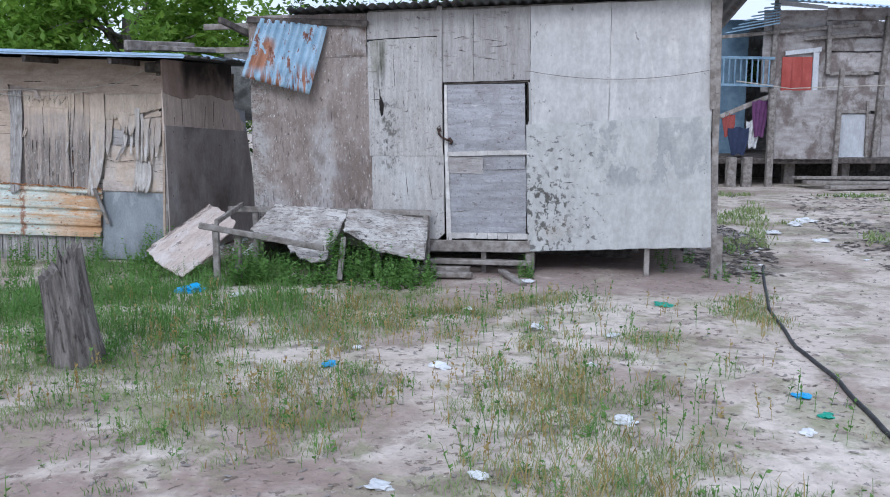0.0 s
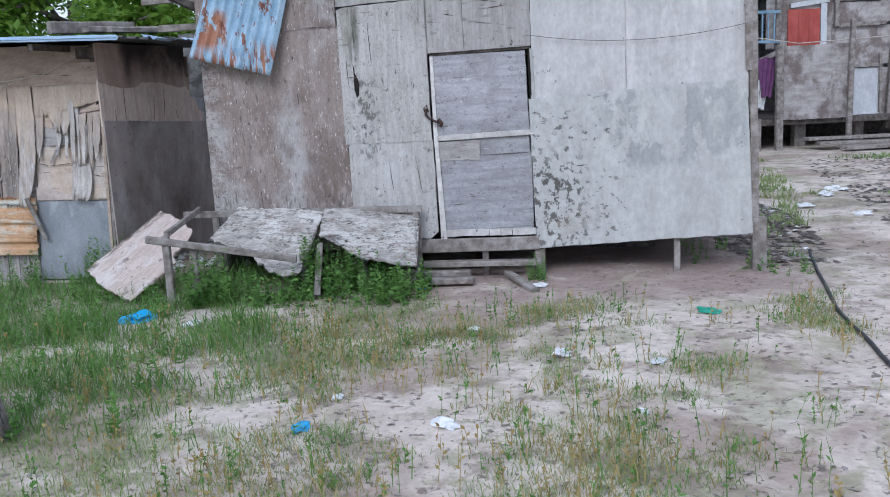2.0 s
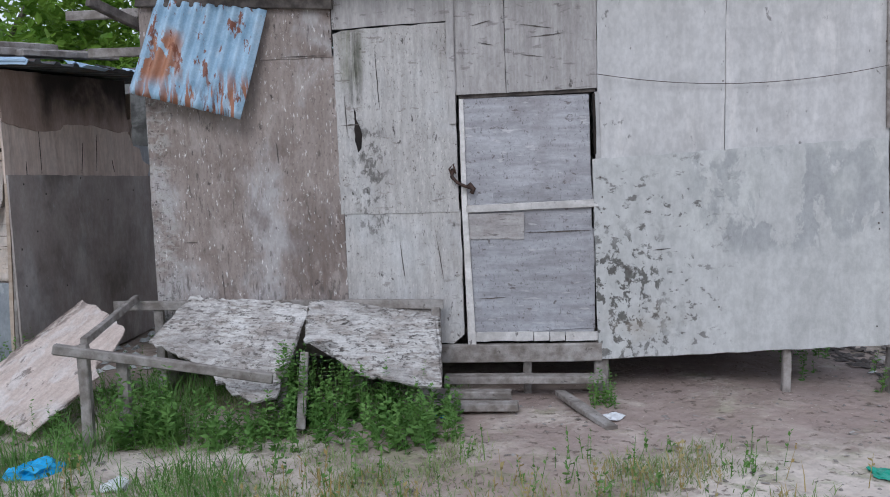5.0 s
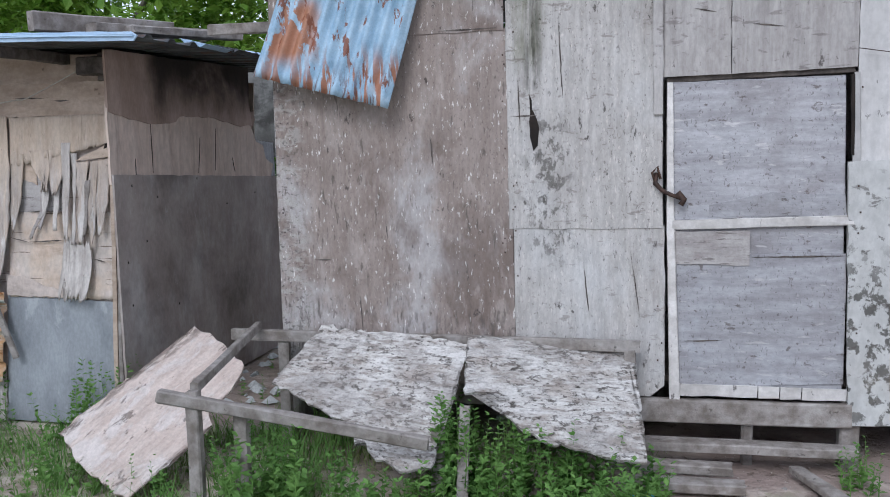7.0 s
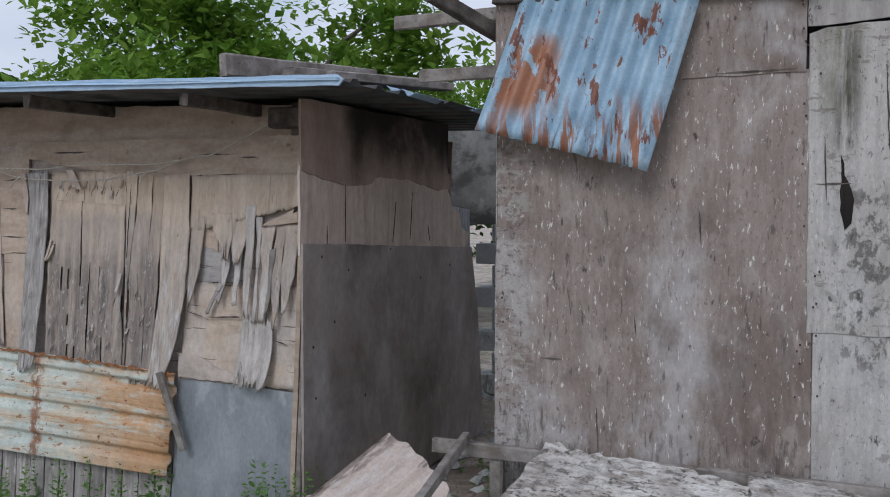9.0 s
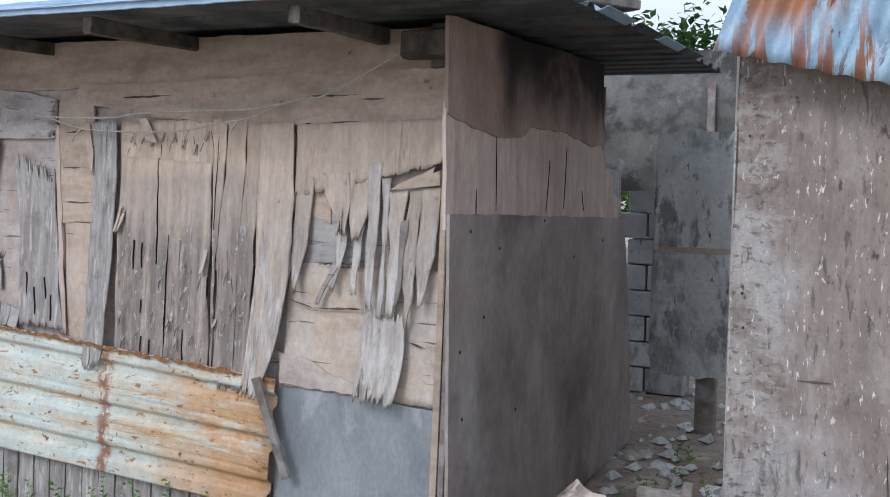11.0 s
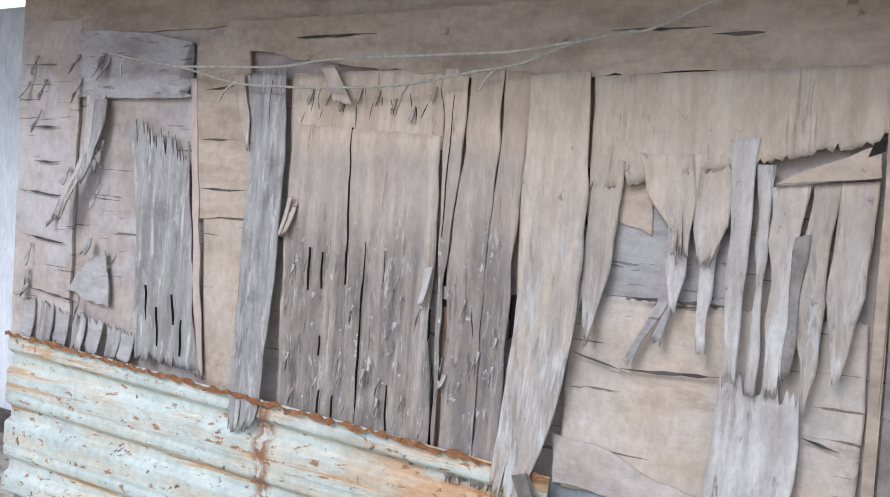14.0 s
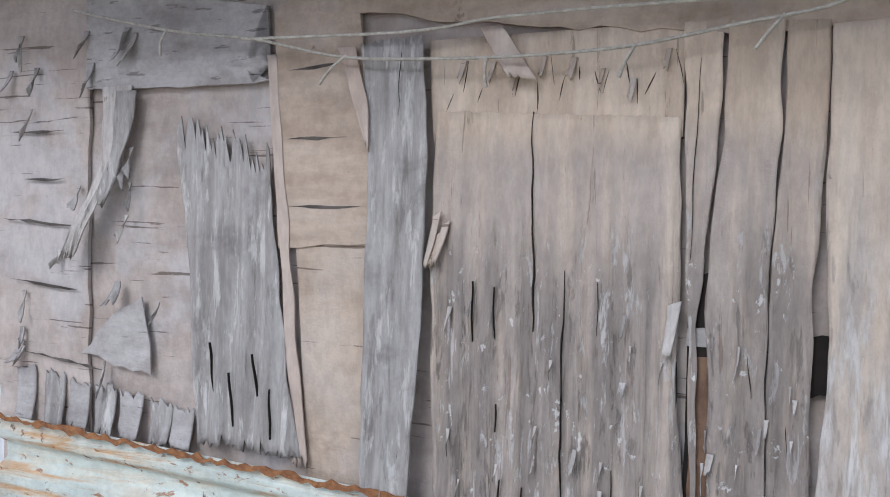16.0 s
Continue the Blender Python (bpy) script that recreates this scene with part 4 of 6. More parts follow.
sheet("ply_layer", [(-0.77, 0.76), (-0.40, 0.752), (-0.40, 0.80), (-0.50, 0.815), (-0.62, 0.865), (-0.78, 0.885)], -0.018, 0.006, PINK_PLY, tan, 0.005, 0.03)
peel("veneer_sheet", [(-0.728, 1.79), (-0.722, 1.50)], [(-0.055, 1.80), (-0.06, 1.63)], -0.014, VENEER_PALE, tan, 0.006, 0.016, 0.0, 0.003, 0.058, seed=44, label="tan veneer sheet torn along its foot")
sheet("torn_flap", [(-0.285, 1.535), (-0.21, 1.572), (-0.14, 1.60), (-0.072, 1.628), (-0.072, 1.556), (-0.16, 1.548)], -0.034, 0.004, BAND, tan, 0.003, 0.03, label="curled brown flap of veneer")
sheet("void", [(-0.10, 1.600), (-0.068, 1.612), (-0.068, 1.636), (-0.09, 1.630)], -0.037, 0.002, VOID, tan, 0.0)
shreds = (([(-0.722, 1.60), (-0.728, 1.30), (-0.702, 1.115)], [(-0.635, 1.58), (-0.655, 1.30), (-0.697, 1.12)], VENEER_PALE, 0.03),
          ([(-0.735, 1.36), (-0.738, 1.15)], [(-0.722, 1.36), (-0.728, 1.14)], VENEER_PALE, 0.02),
          ([(-0.60, 1.60), (-0.57, 1.50), (-0.51, 1.42), (-0.50, 1.36)], [(-0.47, 1.60), (-0.46, 1.50), (-0.458, 1.42), (-0.46, 1.36)], VENEER_PALE, 0.03),
          ([(-0.525, 1.46), (-0.51, 1.30), (-0.498, 1.21)], [(-0.485, 1.46), (-0.47, 1.36), (-0.482, 1.22)], VENEER_WHITE, 0.03),
          ([(-0.52, 1.43), (-0.53, 1.25), (-0.61, 1.085)], [(-0.50, 1.43), (-0.50, 1.26), (-0.585, 1.085)], PATCH_GREY, 0.02),
          ([(-0.505, 1.26), (-0.535, 1.15)], [(-0.488, 1.27), (-0.515, 1.14)], PATCH_GREY, 0.03),
          ([(-0.47, 1.60), (-0.455, 1.44), (-0.44, 1.34)], [(-0.37, 1.60), (-0.38, 1.44), (-0.415, 1.34)], VENEER_PALE, 0.03),
          ([(-0.445, 1.42), (-0.435, 1.25), (-0.43, 1.125)], [(-0.40, 1.42), (-0.405, 1.25), (-0.412, 1.125)], VENEER_WHITE, 0.035),
          ([(-0.385, 1.64), (-0.37, 1.30), (-0.358, 1.08)], [(-0.325, 1.64), (-0.328, 1.30), (-0.328, 1.08)], VENEER_WHITE, 0.03),
          ([(-0.325, 1.58), (-0.315, 1.36), (-0.31, 1.06)], [(-0.285, 1.58), (-0.290, 1.36), (-0.294, 1.06)], VENEER_WHITE, 0.035),
          ([(-0.29, 1.53), (-0.282, 1.36), (-0.275, 1.06)], [(-0.21, 1.54), (-0.235, 1.36), (-0.238, 1.06)], VENEER_PALE, 0.03),
          ([(-0.235, 1.42), (-0.240, 1.10)], [(-0.205, 1.43), (-0.222, 1.10)], OLD_WOOD, 0.02),
          ([(-0.205, 1.54), (-0.215, 1.20), (-0.195, 1.03)], [(-0.15, 1.545), (-0.165, 1.25), (-0.185, 1.03)], VENEER_PALE, 0.03),
          ([(-0.148, 1.545), (-0.160, 1.30), (-0.135, 1.11)], [(-0.075, 1.55), (-0.085, 1.30), (-0.122, 1.11)], VENEER_PALE, 0.035))
for k, (le, ri, mt, cl) in enumerate(shreds):
    peel("hanging_splinter", le, ri, -0.017 - 0.003 * (k % 3), mt, tan, cl, 0.03, 0.0, 0.002, 0.04, seed=30 + k, crisp=0.05)
peel("veneer_slat", [(-0.372, 1.12), (-0.378, 0.90), (-0.392, 0.735)], [(-0.198, 1.10), (-0.192, 0.88), (-0.22, 0.735)], -0.034, VENEER_WHITE, tan, 0.045, 0.05, 0.06, 0.005, 0.07, seed=42, label="pale flared veneer end")
for k in range(30):
    x, z = rngB.uniform(-1.66, -0.95), rngB.uniform(0.85, 1.30)
    peel("splinter", [(x, z), (x + rngB.uniform(-0.006, 0.006), z - rngB.uniform(0.02, 0.07))], [(x + rngB.uniform(0.004, 0.009), z), (x + 0.002, z - 0.03)], -0.022 - 0.03 * ((1.8 - z) / 1.08) ** 2, rngB.choice((VENEER_WHITE, VENEER_GREY)), tan, 0.012, 0.01, seed=200 + k)
for k in range(22):
    x, z = rngB.uniform(-3.0, -2.45), rngB.uniform(0.95, 1.95)
    peel("splinter", [(x, z), (x + rngB.uniform(-0.04, 0.03), z - rngB.uniform(0.04, 0.12))], [(x + rngB.uniform(0.008, 0.02), z), (x + rngB.uniform(-0.01, 0.02), z - 0.06)], -0.012, rngB.choice((VENEER_WHITE, VENEER_GREY, PATCH_GREY)), tan, 0.025, 0.02, seed=300 + k)
# thin dark splits in the inner ply
for k, (x, z, ln, sl) in enumerate(((-3.0, 1.66, 0.2, 0), (-3.03, 1.42, 0.3, -0.02), (-3.0, 1.25, 0.25, -0.02), (-2.95, 1.05, 0.3, -0.03), (-2.95, 1.53, 0.15, 0.0), (-2.08, 1.46, 0.2, 0.0), (-2.08, 1.62, 0.16, 0), (-2.08, 1.78, 0.14, 0.01), (-0.74, 1.10, 0.16, -0.04), (-0.62, 1.075, 0.26, 0.012), (-0.19, 0.98, 0.08, -0.02), (-0.66, 1.25, 0.28, 0.004), (-1.7, 1.93, 0.3, 0.0), (-0.7, 1.9, 0.25, 0.0), (-0.45, 1.88, 0.12, 0))):
    sheet("split", [(x, z), (x + ln * 0.5, z + sl * 0.4 - 0.006), (x + ln, z + sl), (x + ln * 0.45, z + sl * 0.4 + 0.003)], -0.0145 if z > 1.8 else -0.019 if x > -0.8 else -0.0095, 0.003, DARK_WOOD, tan, 0.003, 0.03)
# lower cladding
corrugated("rusty_tin", (-3.0, -0.045, 0.875), (-0.765, -0.05, 0.78), (-0.79, -0.055, 0.255), (-3.0, -0.05, 0.27), 3, 0.026, RUST_CREAM, tan, kind="rib", along="across", label="cream ribbed metal sheet streaked with rust", rag=0)
sheet("rust_edge", [(-3.0, 0.866), (-1.9, 0.818), (-0.765, 0.77), (-0.765, 0.782), (-1.9, 0.832), (-3.0, 0.88)], -0.064, 0.004, RUST, tan, 0.008, 0.02)
sheet("grey_sheet", [(-0.80, 0.02), (-0.05, 0.02), (-0.045, 0.735), (-0.78, 0.765)], -0.004, 0.006, GREY_SHEET, tan, 0.003, label="plain grey metal sheet")
for x in np.arange(-3.0, -0.8, 0.11):
    sheet("kick_slat", rect(x, x + 0.1, -0.02, 0.34), 0.0 + 0.006 * ((x * 10) % 1), 0.012, VENEER_GREY, tan, 0.004)
board("leaning_stick", (-0.83, -0.09, 0.78), (-0.69, -0.06, 0.40), 0.04, 0.012, OLD_WOOD, tan, up=(1, 0, 0))
for x, w in ((-0.052, 0.026), (-0.02, 0.026)):
    board("corner_batten", (x, -0.022, 0.0), (x, -0.022, 2.0), w, 0.03, BAND if x < -0.04 else OLD_WOOD, tan, up=(1, 0, 0))
board("eave_block", (-0.22, -0.06, 2.06), (-0.03, -0.06, 2.06), 0.10, 0.07, DARK_WOOD, tan)
board("corner_stud", (-0.06, -0.02, 1.98), (-0.06, -0.02, 2.13), 0.13, 0.05, DARK_WOOD, tan, up=(1, 0, 0))
# side wall
MS = pose(0.0, -0.02, 0, 4.0) @ pose(0, 0, 0, 0, 0, 90)


def side(name, pts, off, mat, rag=0.004, label=""):
    ob = sheet(name, pts, off, 0.014, mat, tan, rag, 0.06, label)
    ob.matrix_local = MS
    return ob


side("side_panel", [(0.0, 0.0), (2.40, 0.02), (2.28, 0.9), (2.15, 1.36), (0.0, 1.455)], -0.018, SOOT_PANEL, 0.003, "dark smooth plywood panel")
side("side_panel", [(0.0, 1.40), (1.72, 1.34), (1.78, 1.6), (1.76, 1.8), (0.0, 1.84)], -0.002, SIDE_LIGHT, 0.004, "pale warped ply strip")
side("side_panel", [(0.0, 1.80), (0.2, 1.76), (0.45, 1.74), (0.7, 1.755), (0.74, 1.79), (1.2, 1.79), (1.6, 1.74), (1.78, 1.75), (1.7, 2.0), (1.75, 2.17), (0.0, 2.13)], -0.010, SIDE_DARK, 0.006, "brown upper board, near-black towards its top")
side("side_scrap", [(1.74, 1.36), (2.10, 1.36), (2.16, 1.46), (2.02, 1.50), (1.98, 1.60), (1.86, 1.63), (1.80, 1.72), (1.74, 1.74)], 0.004, SIDE_LIGHT, 0.012, "torn end of the pale ply strip")
side("side_scrap", [(1.70, 1.70), (1.82, 1.72), (1.80, 1.76), (1.88, 1.80), (1.84, 1.86), (1.70, 1.84)], 0.012, SIDE_DARK, 0.012)
sheet("back_wall", rect(-3.06, -0.03, 0.0, 2.2), 1.74, 0.014, VENEER_TAN, tan)
for u, z0, z1, lean in ((0.42, 1.45, 1.76, 0.0), (1.0, 1.43, 1.66, -0.04), (1.22, 1.44, 1.72, -0.03), (1.45, 1.42, 1.52, 0.03), (0.24, 1.43, 1.54, 0.0)):
    side("split", [(u + lean, z0), (u + lean * 0.4 + 0.003, (z0 + z1) / 2), (u, z1), (u + lean * 0.4 - 0.002, (z0 + z1) / 2)], -0.005, VOID, 0.001)
for u, z in ((0.42, 1.30), (0.28, 1.05), (1.3, 1.2), (0.6, 0.62), (1.75, 1.25), (0.16, 1.38), (0.9, 1.39), (0.1, 0.7), (0.08, 0.95)):
    side("nail_hole", [(u, z), (u + 0.010, z), (u + 0.008, z + 0.013), (u + 0.002, z + 0.011)], -0.0205, VOID, 0.001)
scrap = corrugated("tin_scrap", (0, 0, 0.28), (0.30, 0, 0.26), (0.32, 0, 0.0), (0.0, 0, 0.0), 6, 0.012, WHITE_BLOCK, tan, label="small faded corrugated scrap")
scrap.matrix_local = MS @ pose(1.92, 0.03, 1.36)
bmw = bmesh.new()
bmesh.ops.create_cube(bmw, size=1, matrix=Matrix.Translation((-3.055, 1.13, 1.1)) @ Matrix.Diagonal((0.014, 2.2, 2.2, 1)))
part("side_wall", bmw, VENEER_TAN, tan)
roofB = corrugated("roof", (-3.9, -0.58, 2.255), (0.46, -0.577, 2.10), (0.47, 2.3, 2.35), (-3.9, 2.3, 2.46), 13, 0.02, ROOF_DARK, tan, kind="rib", along="across", label="blue-edged metal roof sheets")
sheet("roof_edge", [(-3.9, 2.235), (0.46, 2.075), (0.48, 2.10), (0.45, 2.12), (-3.9, 2.285)], -0.60, 0.01, ROOF_BLUE, tan, 0.002, label="pale blue folded roof edge")
board("roof_edge_rib", (-3.9, -0.606, 2.262), (0.46, -0.606, 2.10), 0.010, 0.012, ROOF_BLUE, tan)
for x in (-2.9, -2.2, -1.3, -0.35):
    board("rafter", (x, -0.55, 2.055 - x * 0.036), (x, 2.2, 2.29 - x * 0.03), 0.06, 0.045, DARK_WOOD, tan)
for k in range(4):
    corrugated("roof_scrap", (0.36, 0.0 + 0.4 * k, 2.19 + 0.035 * k), (0.50, 0.05 + 0.4 * k, 2.16 + 0.035 * k), (0.52, 0.32 + 0.4 * k, 2.17 + 0.035 * k), (0.36, 0.3 + 0.4 * k, 2.21 + 0.035 * k), 2, 0.012, ROOF_BLUE if k % 2 == 0 else ROOF_DARK, tan, seed=k)
roof_timbers = [((-0.23, -0.44, 2.235), (0.08, 0.4, 2.33), 0.10, 0.06), ((-0.05, -0.2, 2.24), (0.3, 0.5, 2.31), 0.05, 0.12), ((0.12, -0.1, 2.24), (0.42, 0.6, 2.31), 0.04, 0.09), ((-2.6, 0.3, 2.32), (-1.2, 0.9, 2.34), 0.05, 0.1)]
for a, b, w, t in roof_timbers:
    rt = board("roof_timber", MB @ Vector(a), MB @ Vector(b), w, t, OLD_WOOD)
    tagged(rt, "grey sawn timber lying on the metal roof", "timber", "timbers on the roof")


# ropes
def rope(pts, name="clothes_rope"):
    out = []
    for i in range(len(pts) - 1):
        p0, p1, p2, p3 = pts[max(0, i - 1)], pts[i], pts[i + 1], pts[min(len(pts) - 1, i + 2)]
        for k in range(8):
            f = k / 8
            out.append(tuple(0.5 * (2 * b + (c - a) * f + (2 * a - 5 * b + 4 * c - d) * f * f + (3 * b - a - 3 * c + d) * f ** 3) for a, b, c, d in zip(p0, p1, p2, p3)))
    out.append(pts[-1])
    ob = tube(name, [MB @ Vector(p) for p in out], 0.0038, ROPE, sides=5)
    return tagged(ob, "thin frayed cord strung along the tan wall", "rope", "cords on the wall")


rope([(-2.714, -0.06, 1.964), (-2.401, -0.06, 1.889), (-2.144, -0.06, 1.849), (-1.902, -0.06, 1.792), (-1.650, -0.06, 1.773), (-1.455, -0.06, 1.768), (-1.251, -0.06, 1.774), (-1.054, -0.06, 1.801), (-0.910, -0.06, 1.820), (-0.779, -0.06, 1.864), (-0.646, -0.06, 1.885), (-0.542, -0.06, 1.903), (-0.16, -0.06, 2.07)])
rope([(-2.176, -0.06, 1.851), (-1.740, -0.06, 1.836), (-1.555, -0.06, 1.849), (-1.355, -0.06, 1.852), (-1.120, -0.06, 1.850), (-0.935, -0.06, 1.851), (-0.779, -0.06, 1.867)])
for x, z, dx in ((-1.892, 1.795, -0.07), (-1.558, 1.768, 0.00), (-1.251, 1.774, -0.03), (-0.981, 1.812, -0.05), (-2.401, 1.889, -0.02)):
    rope([(x, -0.06, z), (x + dx * 0.5, -0.07, z - 0.03), (x + dx, -0.06, z - 0.06)], "cord_end")

# ---- pale wall beyond the tan shack ----
sheet("wall_panel", rect(-4.6, -3.1, 0.45, 2.2), 0.25, 0.03, WHITE_PANEL, tan, label="white painted board wall")
board("sole_beam", (-4.6, 0.22, 0.40), (-3.08, 0.22, 0.42), 0.09, 0.05, DARK_WOOD, tan)
for x in (-4.4, -3.2):
    board("post", (x, 0.35, -0.05), (x, 0.35, 0.45), 0.09, 0.09, OLD_WOOD, tan, up=(1, 0, 0))

# ---- grey hut behind the gap ----
MD = pose(-2.43, 11.9, 0, 0, 0, -9)
hut = thing("grey_board_hut", MD, "stained grey cement board hut on stub posts", "hut")
sheet("wall_panel", [(0.0, 0.36), (2.4, 0.40), (2.4, 1.9), (0.02, 1.87), (0.0, 1.1)], 0, 0.03, CEMENT, hut, 0.012, label="stained grey board wall")
sheet("upper_panel", rect(-0.75, 2.4, 1.5, 2.42), 0.5, 0.03, CEMENT_DARK, hut, 0.01, label="dark grey upper board")
sheet("wall_strip", rect(0.05, 1.2, 1.13, 1.165), -0.006, 0.008, BAND, hut)
board("stud", (0.25, 0.46, 1.8), (0.25, 0.46, 2.2), 0.05, 0.04, OLD_WOOD, hut, up=(1, 0, 0))
for x in (0.33, 0.75, 1.4):
    board("post", (x, 0.12, -0.06), (x, 0.12, 0.4), 0.12, 0.1, OLD_WOOD, hut, up=(1, 0, 0))
blk = thing("block_stack", MD @ pose(-0.45, 0.9, 0), "short stack of whitewashed blocks in the gap", "wall")
for r in range(9):
    for c in range(2):
        bmw = bmesh.new()
        bmesh.ops.create_cube(bmw, size=1, matrix=Matrix.Translation((0.05 + c * 0.3 + (0.15 if r % 2 else 0), 0.1, 0.10 + r * 0.19)) @ Matrix.Diagonal((0.285, 0.2, 0.178, 1)))
        bmesh.ops.bevel(bmw, geom=bmw.edges, offset=0.008, segments=1, affect="EDGES")
        part("block", bmw, WHITE_BLOCK if r > 2 else CEMENT, blk)

# ---- broken bench and fallen sheets before the wall ----
bench = thing("broken_bench", MA, "broken weathered timber bench frame among weeds", "bench")
board("front_rail", (-0.12, -1.08, 0.545), (1.02, -0.90, 0.33), 0.055, 0.045, OLD_WOOD, bench)
board("back_rail", (-0.24, -0.12, 0.60), (1.9, -0.10, 0.59), 0.06, 0.04, OLD_WOOD, bench)
board("cross_rail", (0.03, -1.04, 0.575), (-0.08, -0.13, 0.65), 0.045, 0.035, OLD_WOOD, bench)
for x, y, t in ((0.02, -1.04, 0.56), (0.20, -0.96, 0.47), (1.02, -0.72, 0.33), (0.05, -0.10, 0.58), (1.85, -0.10, 0.57)):
    board("leg", (x, y, -0.05), (x, y, t), 0.058, 0.05, OLD_WOOD, bench, up=(1, 0, 0))


def fallen_sheet(name, pts, m, mat, label, group=""):
    ob = sheet(name, pts, 0, 0.014, mat, None, 0.012, 0.03)
    ob.matrix_world = m
    return tagged(ob, label, "plywood sheet", group)


def laid(tl, tr, bl):
    """The pose whose x runs from tl to tr and whose z runs from bl up to tl."""
    tl, tr, bl = Vector(tl), Vector(tr), Vector(bl)
    x = (tr - tl).normalized()
    z = ((tl - bl) - x * (tl - bl).dot(x)).normalized()
    m = Matrix((x, z.cross(x), z)).transposed().to_4x4()
    m.translation = tl
    return m


fallen_sheet("fallen_plywood_sheet", [(0.0, 0.0), (0.06, 0.02), (0.1, -0.01), (0.3, 0.0), (0.55, 0.01), (0.83, -0.02), (0.86, -0.4), (0.89, -0.76), (0.76, -0.80), (0.6, -0.75), (0.55, -0.68), (0.5, -0.70), (0.42, -0.6), (0.2, -0.52), (-0.08, -0.42), (-0.03, -0.2)],
             laid((-1.76, 9.0, 0.65), (-0.97, 8.74, 0.62), (-1.85, 8.42, 0.28)), PEELED, "peeling weathered plywood sheet slumped on a broken bench", "sheets on the bench")
fallen_sheet("fallen_plywood_sheet", [(-0.04, 0.0), (0.2, -0.01), (0.5, 0.0), (0.77, -0.02), (0.76, -0.4), (0.74, -0.75), (0.66, -0.74), (0.5, -0.70), (0.32, -0.66), (0.2, -0.58), (0.10, -0.45), (0.16, -0.40), (0.10, -0.37), (-0.05, -0.39)],
             laid((-0.94, 8.80, 0.63), (-0.17, 8.83, 0.58), (-0.97, 8.15, 0.26)), PEELED, "grey delaminated plywood sheet with a torn corner", "sheets on the bench")
fallen_sheet("leaning_plywood_sheet", [(0.0, 0.0), (0.2, 0.01), (0.40, -0.02), (0.44, -0.1), (0.47, -0.2), (0.45, -0.3), (0.54, -0.36), (0.54, -0.6), (0.54, -0.86), (0.25, -0.88), (0.0, -0.84), (0.0, -0.5), (0.02, -0.2)],
             laid((-2.43, 8.98, 0.66), (-2.10, 8.80, 0.50), (-2.68, 8.32, 0.16)), PEELED_PINK, "pinkish peeled plywood sheet leaning against the bench")
bb = board("bench_batten", (-0.99, 8.45, 0.38), (-1.0, 8.12, 0.02), 0.05, 0.03, OLD_WOOD, up=(1, 0, 0))
tagged(bb, "grey batten between the fallen sheets", "batten")


# ---- stump ----
def stump(x, y):
    st = thing("tree_stump", pose(x, y, ground_height(x, y) - 0.05, 0, -5, 20), "old split grey tree stump in grass", "stump")
    bm = bmesh.new()
    rows, sides = 16, 40
    rings = []
    for i in range(rows + 1):
        f = i / rows
        ring = []
        for k in range(sides):
            a = k * 6.2832 / sides
            r = 0.135 + 0.05 * (1 - f) ** 2 + 0.02 * noise.noise(Vector((math.cos(a) * 3, math.sin(a) * 3, f * 0.6))) + 0.012 * noise.noise(Vector((a * 9, 0, f * 1.5)))
            top = 0.72 + 0.10 * math.cos(a - 0.3) + 0.11 * noise.noise(Vector((a * 5, 7, 0)))
            ring.append(bm.verts.new((r * math.cos(a), r * math.sin(a), f * top)))
        rings.append(ring)
    for u, v in zip(rings, rings[1:]):
        for k in range(sides):
            bm.faces.new((u[k], u[(k + 1) % sides], v[(k + 1) % sides], v[k]))
    c = bm.verts.new((0, 0, 0.6))
    for k in range(sides):
        bm.faces.new((rings[-1][k], rings[-1][(k + 1) % sides], c))
    part("trunk", bm, STUMP_MAT, st)


stump(-2.36, 5.45)

# ---- hose ----
hp = [(3.35, 9.05), (3.25, 8.81), (2.67, 7.05), (2.39, 5.79), (2.30, 4.9), (2.19, 4.16), (2.1, 3.0), (2.3, 1.5)]
hpts = []
for (x0, y0), (x1, y1) in zip(hp, hp[1:]):
    for k in range(6):
        f = k / 6
        x, y = x0 + (x1 - x0) * f, y0 + (y1 - y0) * f
        hpts.append((x + 0.02 * noise.noise(Vector((y, 0, 0))), y, ground_height(x, y) + 0.012))
tagged(tube("garden_hose", hpts, 0.014, RUBBER, sides=8), "black hose lying across sandy soil", "hose")

# ---- far house on stilts ----
MC = pose(0, 20.5, 0)
far = thing("stilt_house", MC, "grey patchwork wooden stilt house with a red shutter", "house")
sheet("wall_panel", rect(7.3, 8.75, 2.1, 3.95), 0.02, 0.03, FAR_WOOD, far)
for z0, z1 in ((0.62, 1.6), (1.68, 2.5), (2.56, 3.0), (3.03, 3.32), (3.35, 3.7), (3.72, 4.0)):
    sheet("wall_board", rect(8.72, 10.15, z0, z1), 0.0, 0.03, FAR_WOOD, far, 0.01)
sheet("wall_panel", rect(10.15, 12.0, 0.6, 3.8), 0.03, 0.03, FAR_WOOD, far)
sheet("front_panel", [(7.3, 0.6), (8.7, 0.6), (8.72, 2.13), (7.26, 2.12)], -0.8, 0.03, FAR_WOOD, far, 0.01, label="stained board panel")
sheet("pale_panel", rect(8.85, 9.75, 0.63, 1.6), -0.04, 0.02, WHITE_PANEL, far, 0.01)
sheet("sill_strip", rect(8.75, 9.85, 0.57, 0.63), -0.08, 0.05, WHITE_PANEL, far)
shut = sheet("shutter", rect(7.75, 8.44, 2.1, 2.9), -0.03, 0.03, RED, far, label="closed red shutter")
for x in (7.97, 8.2):
    sheet("batten", rect(x, x + 0.02, 2.1, 2.9), -0.037, 0.006, RED, shut)
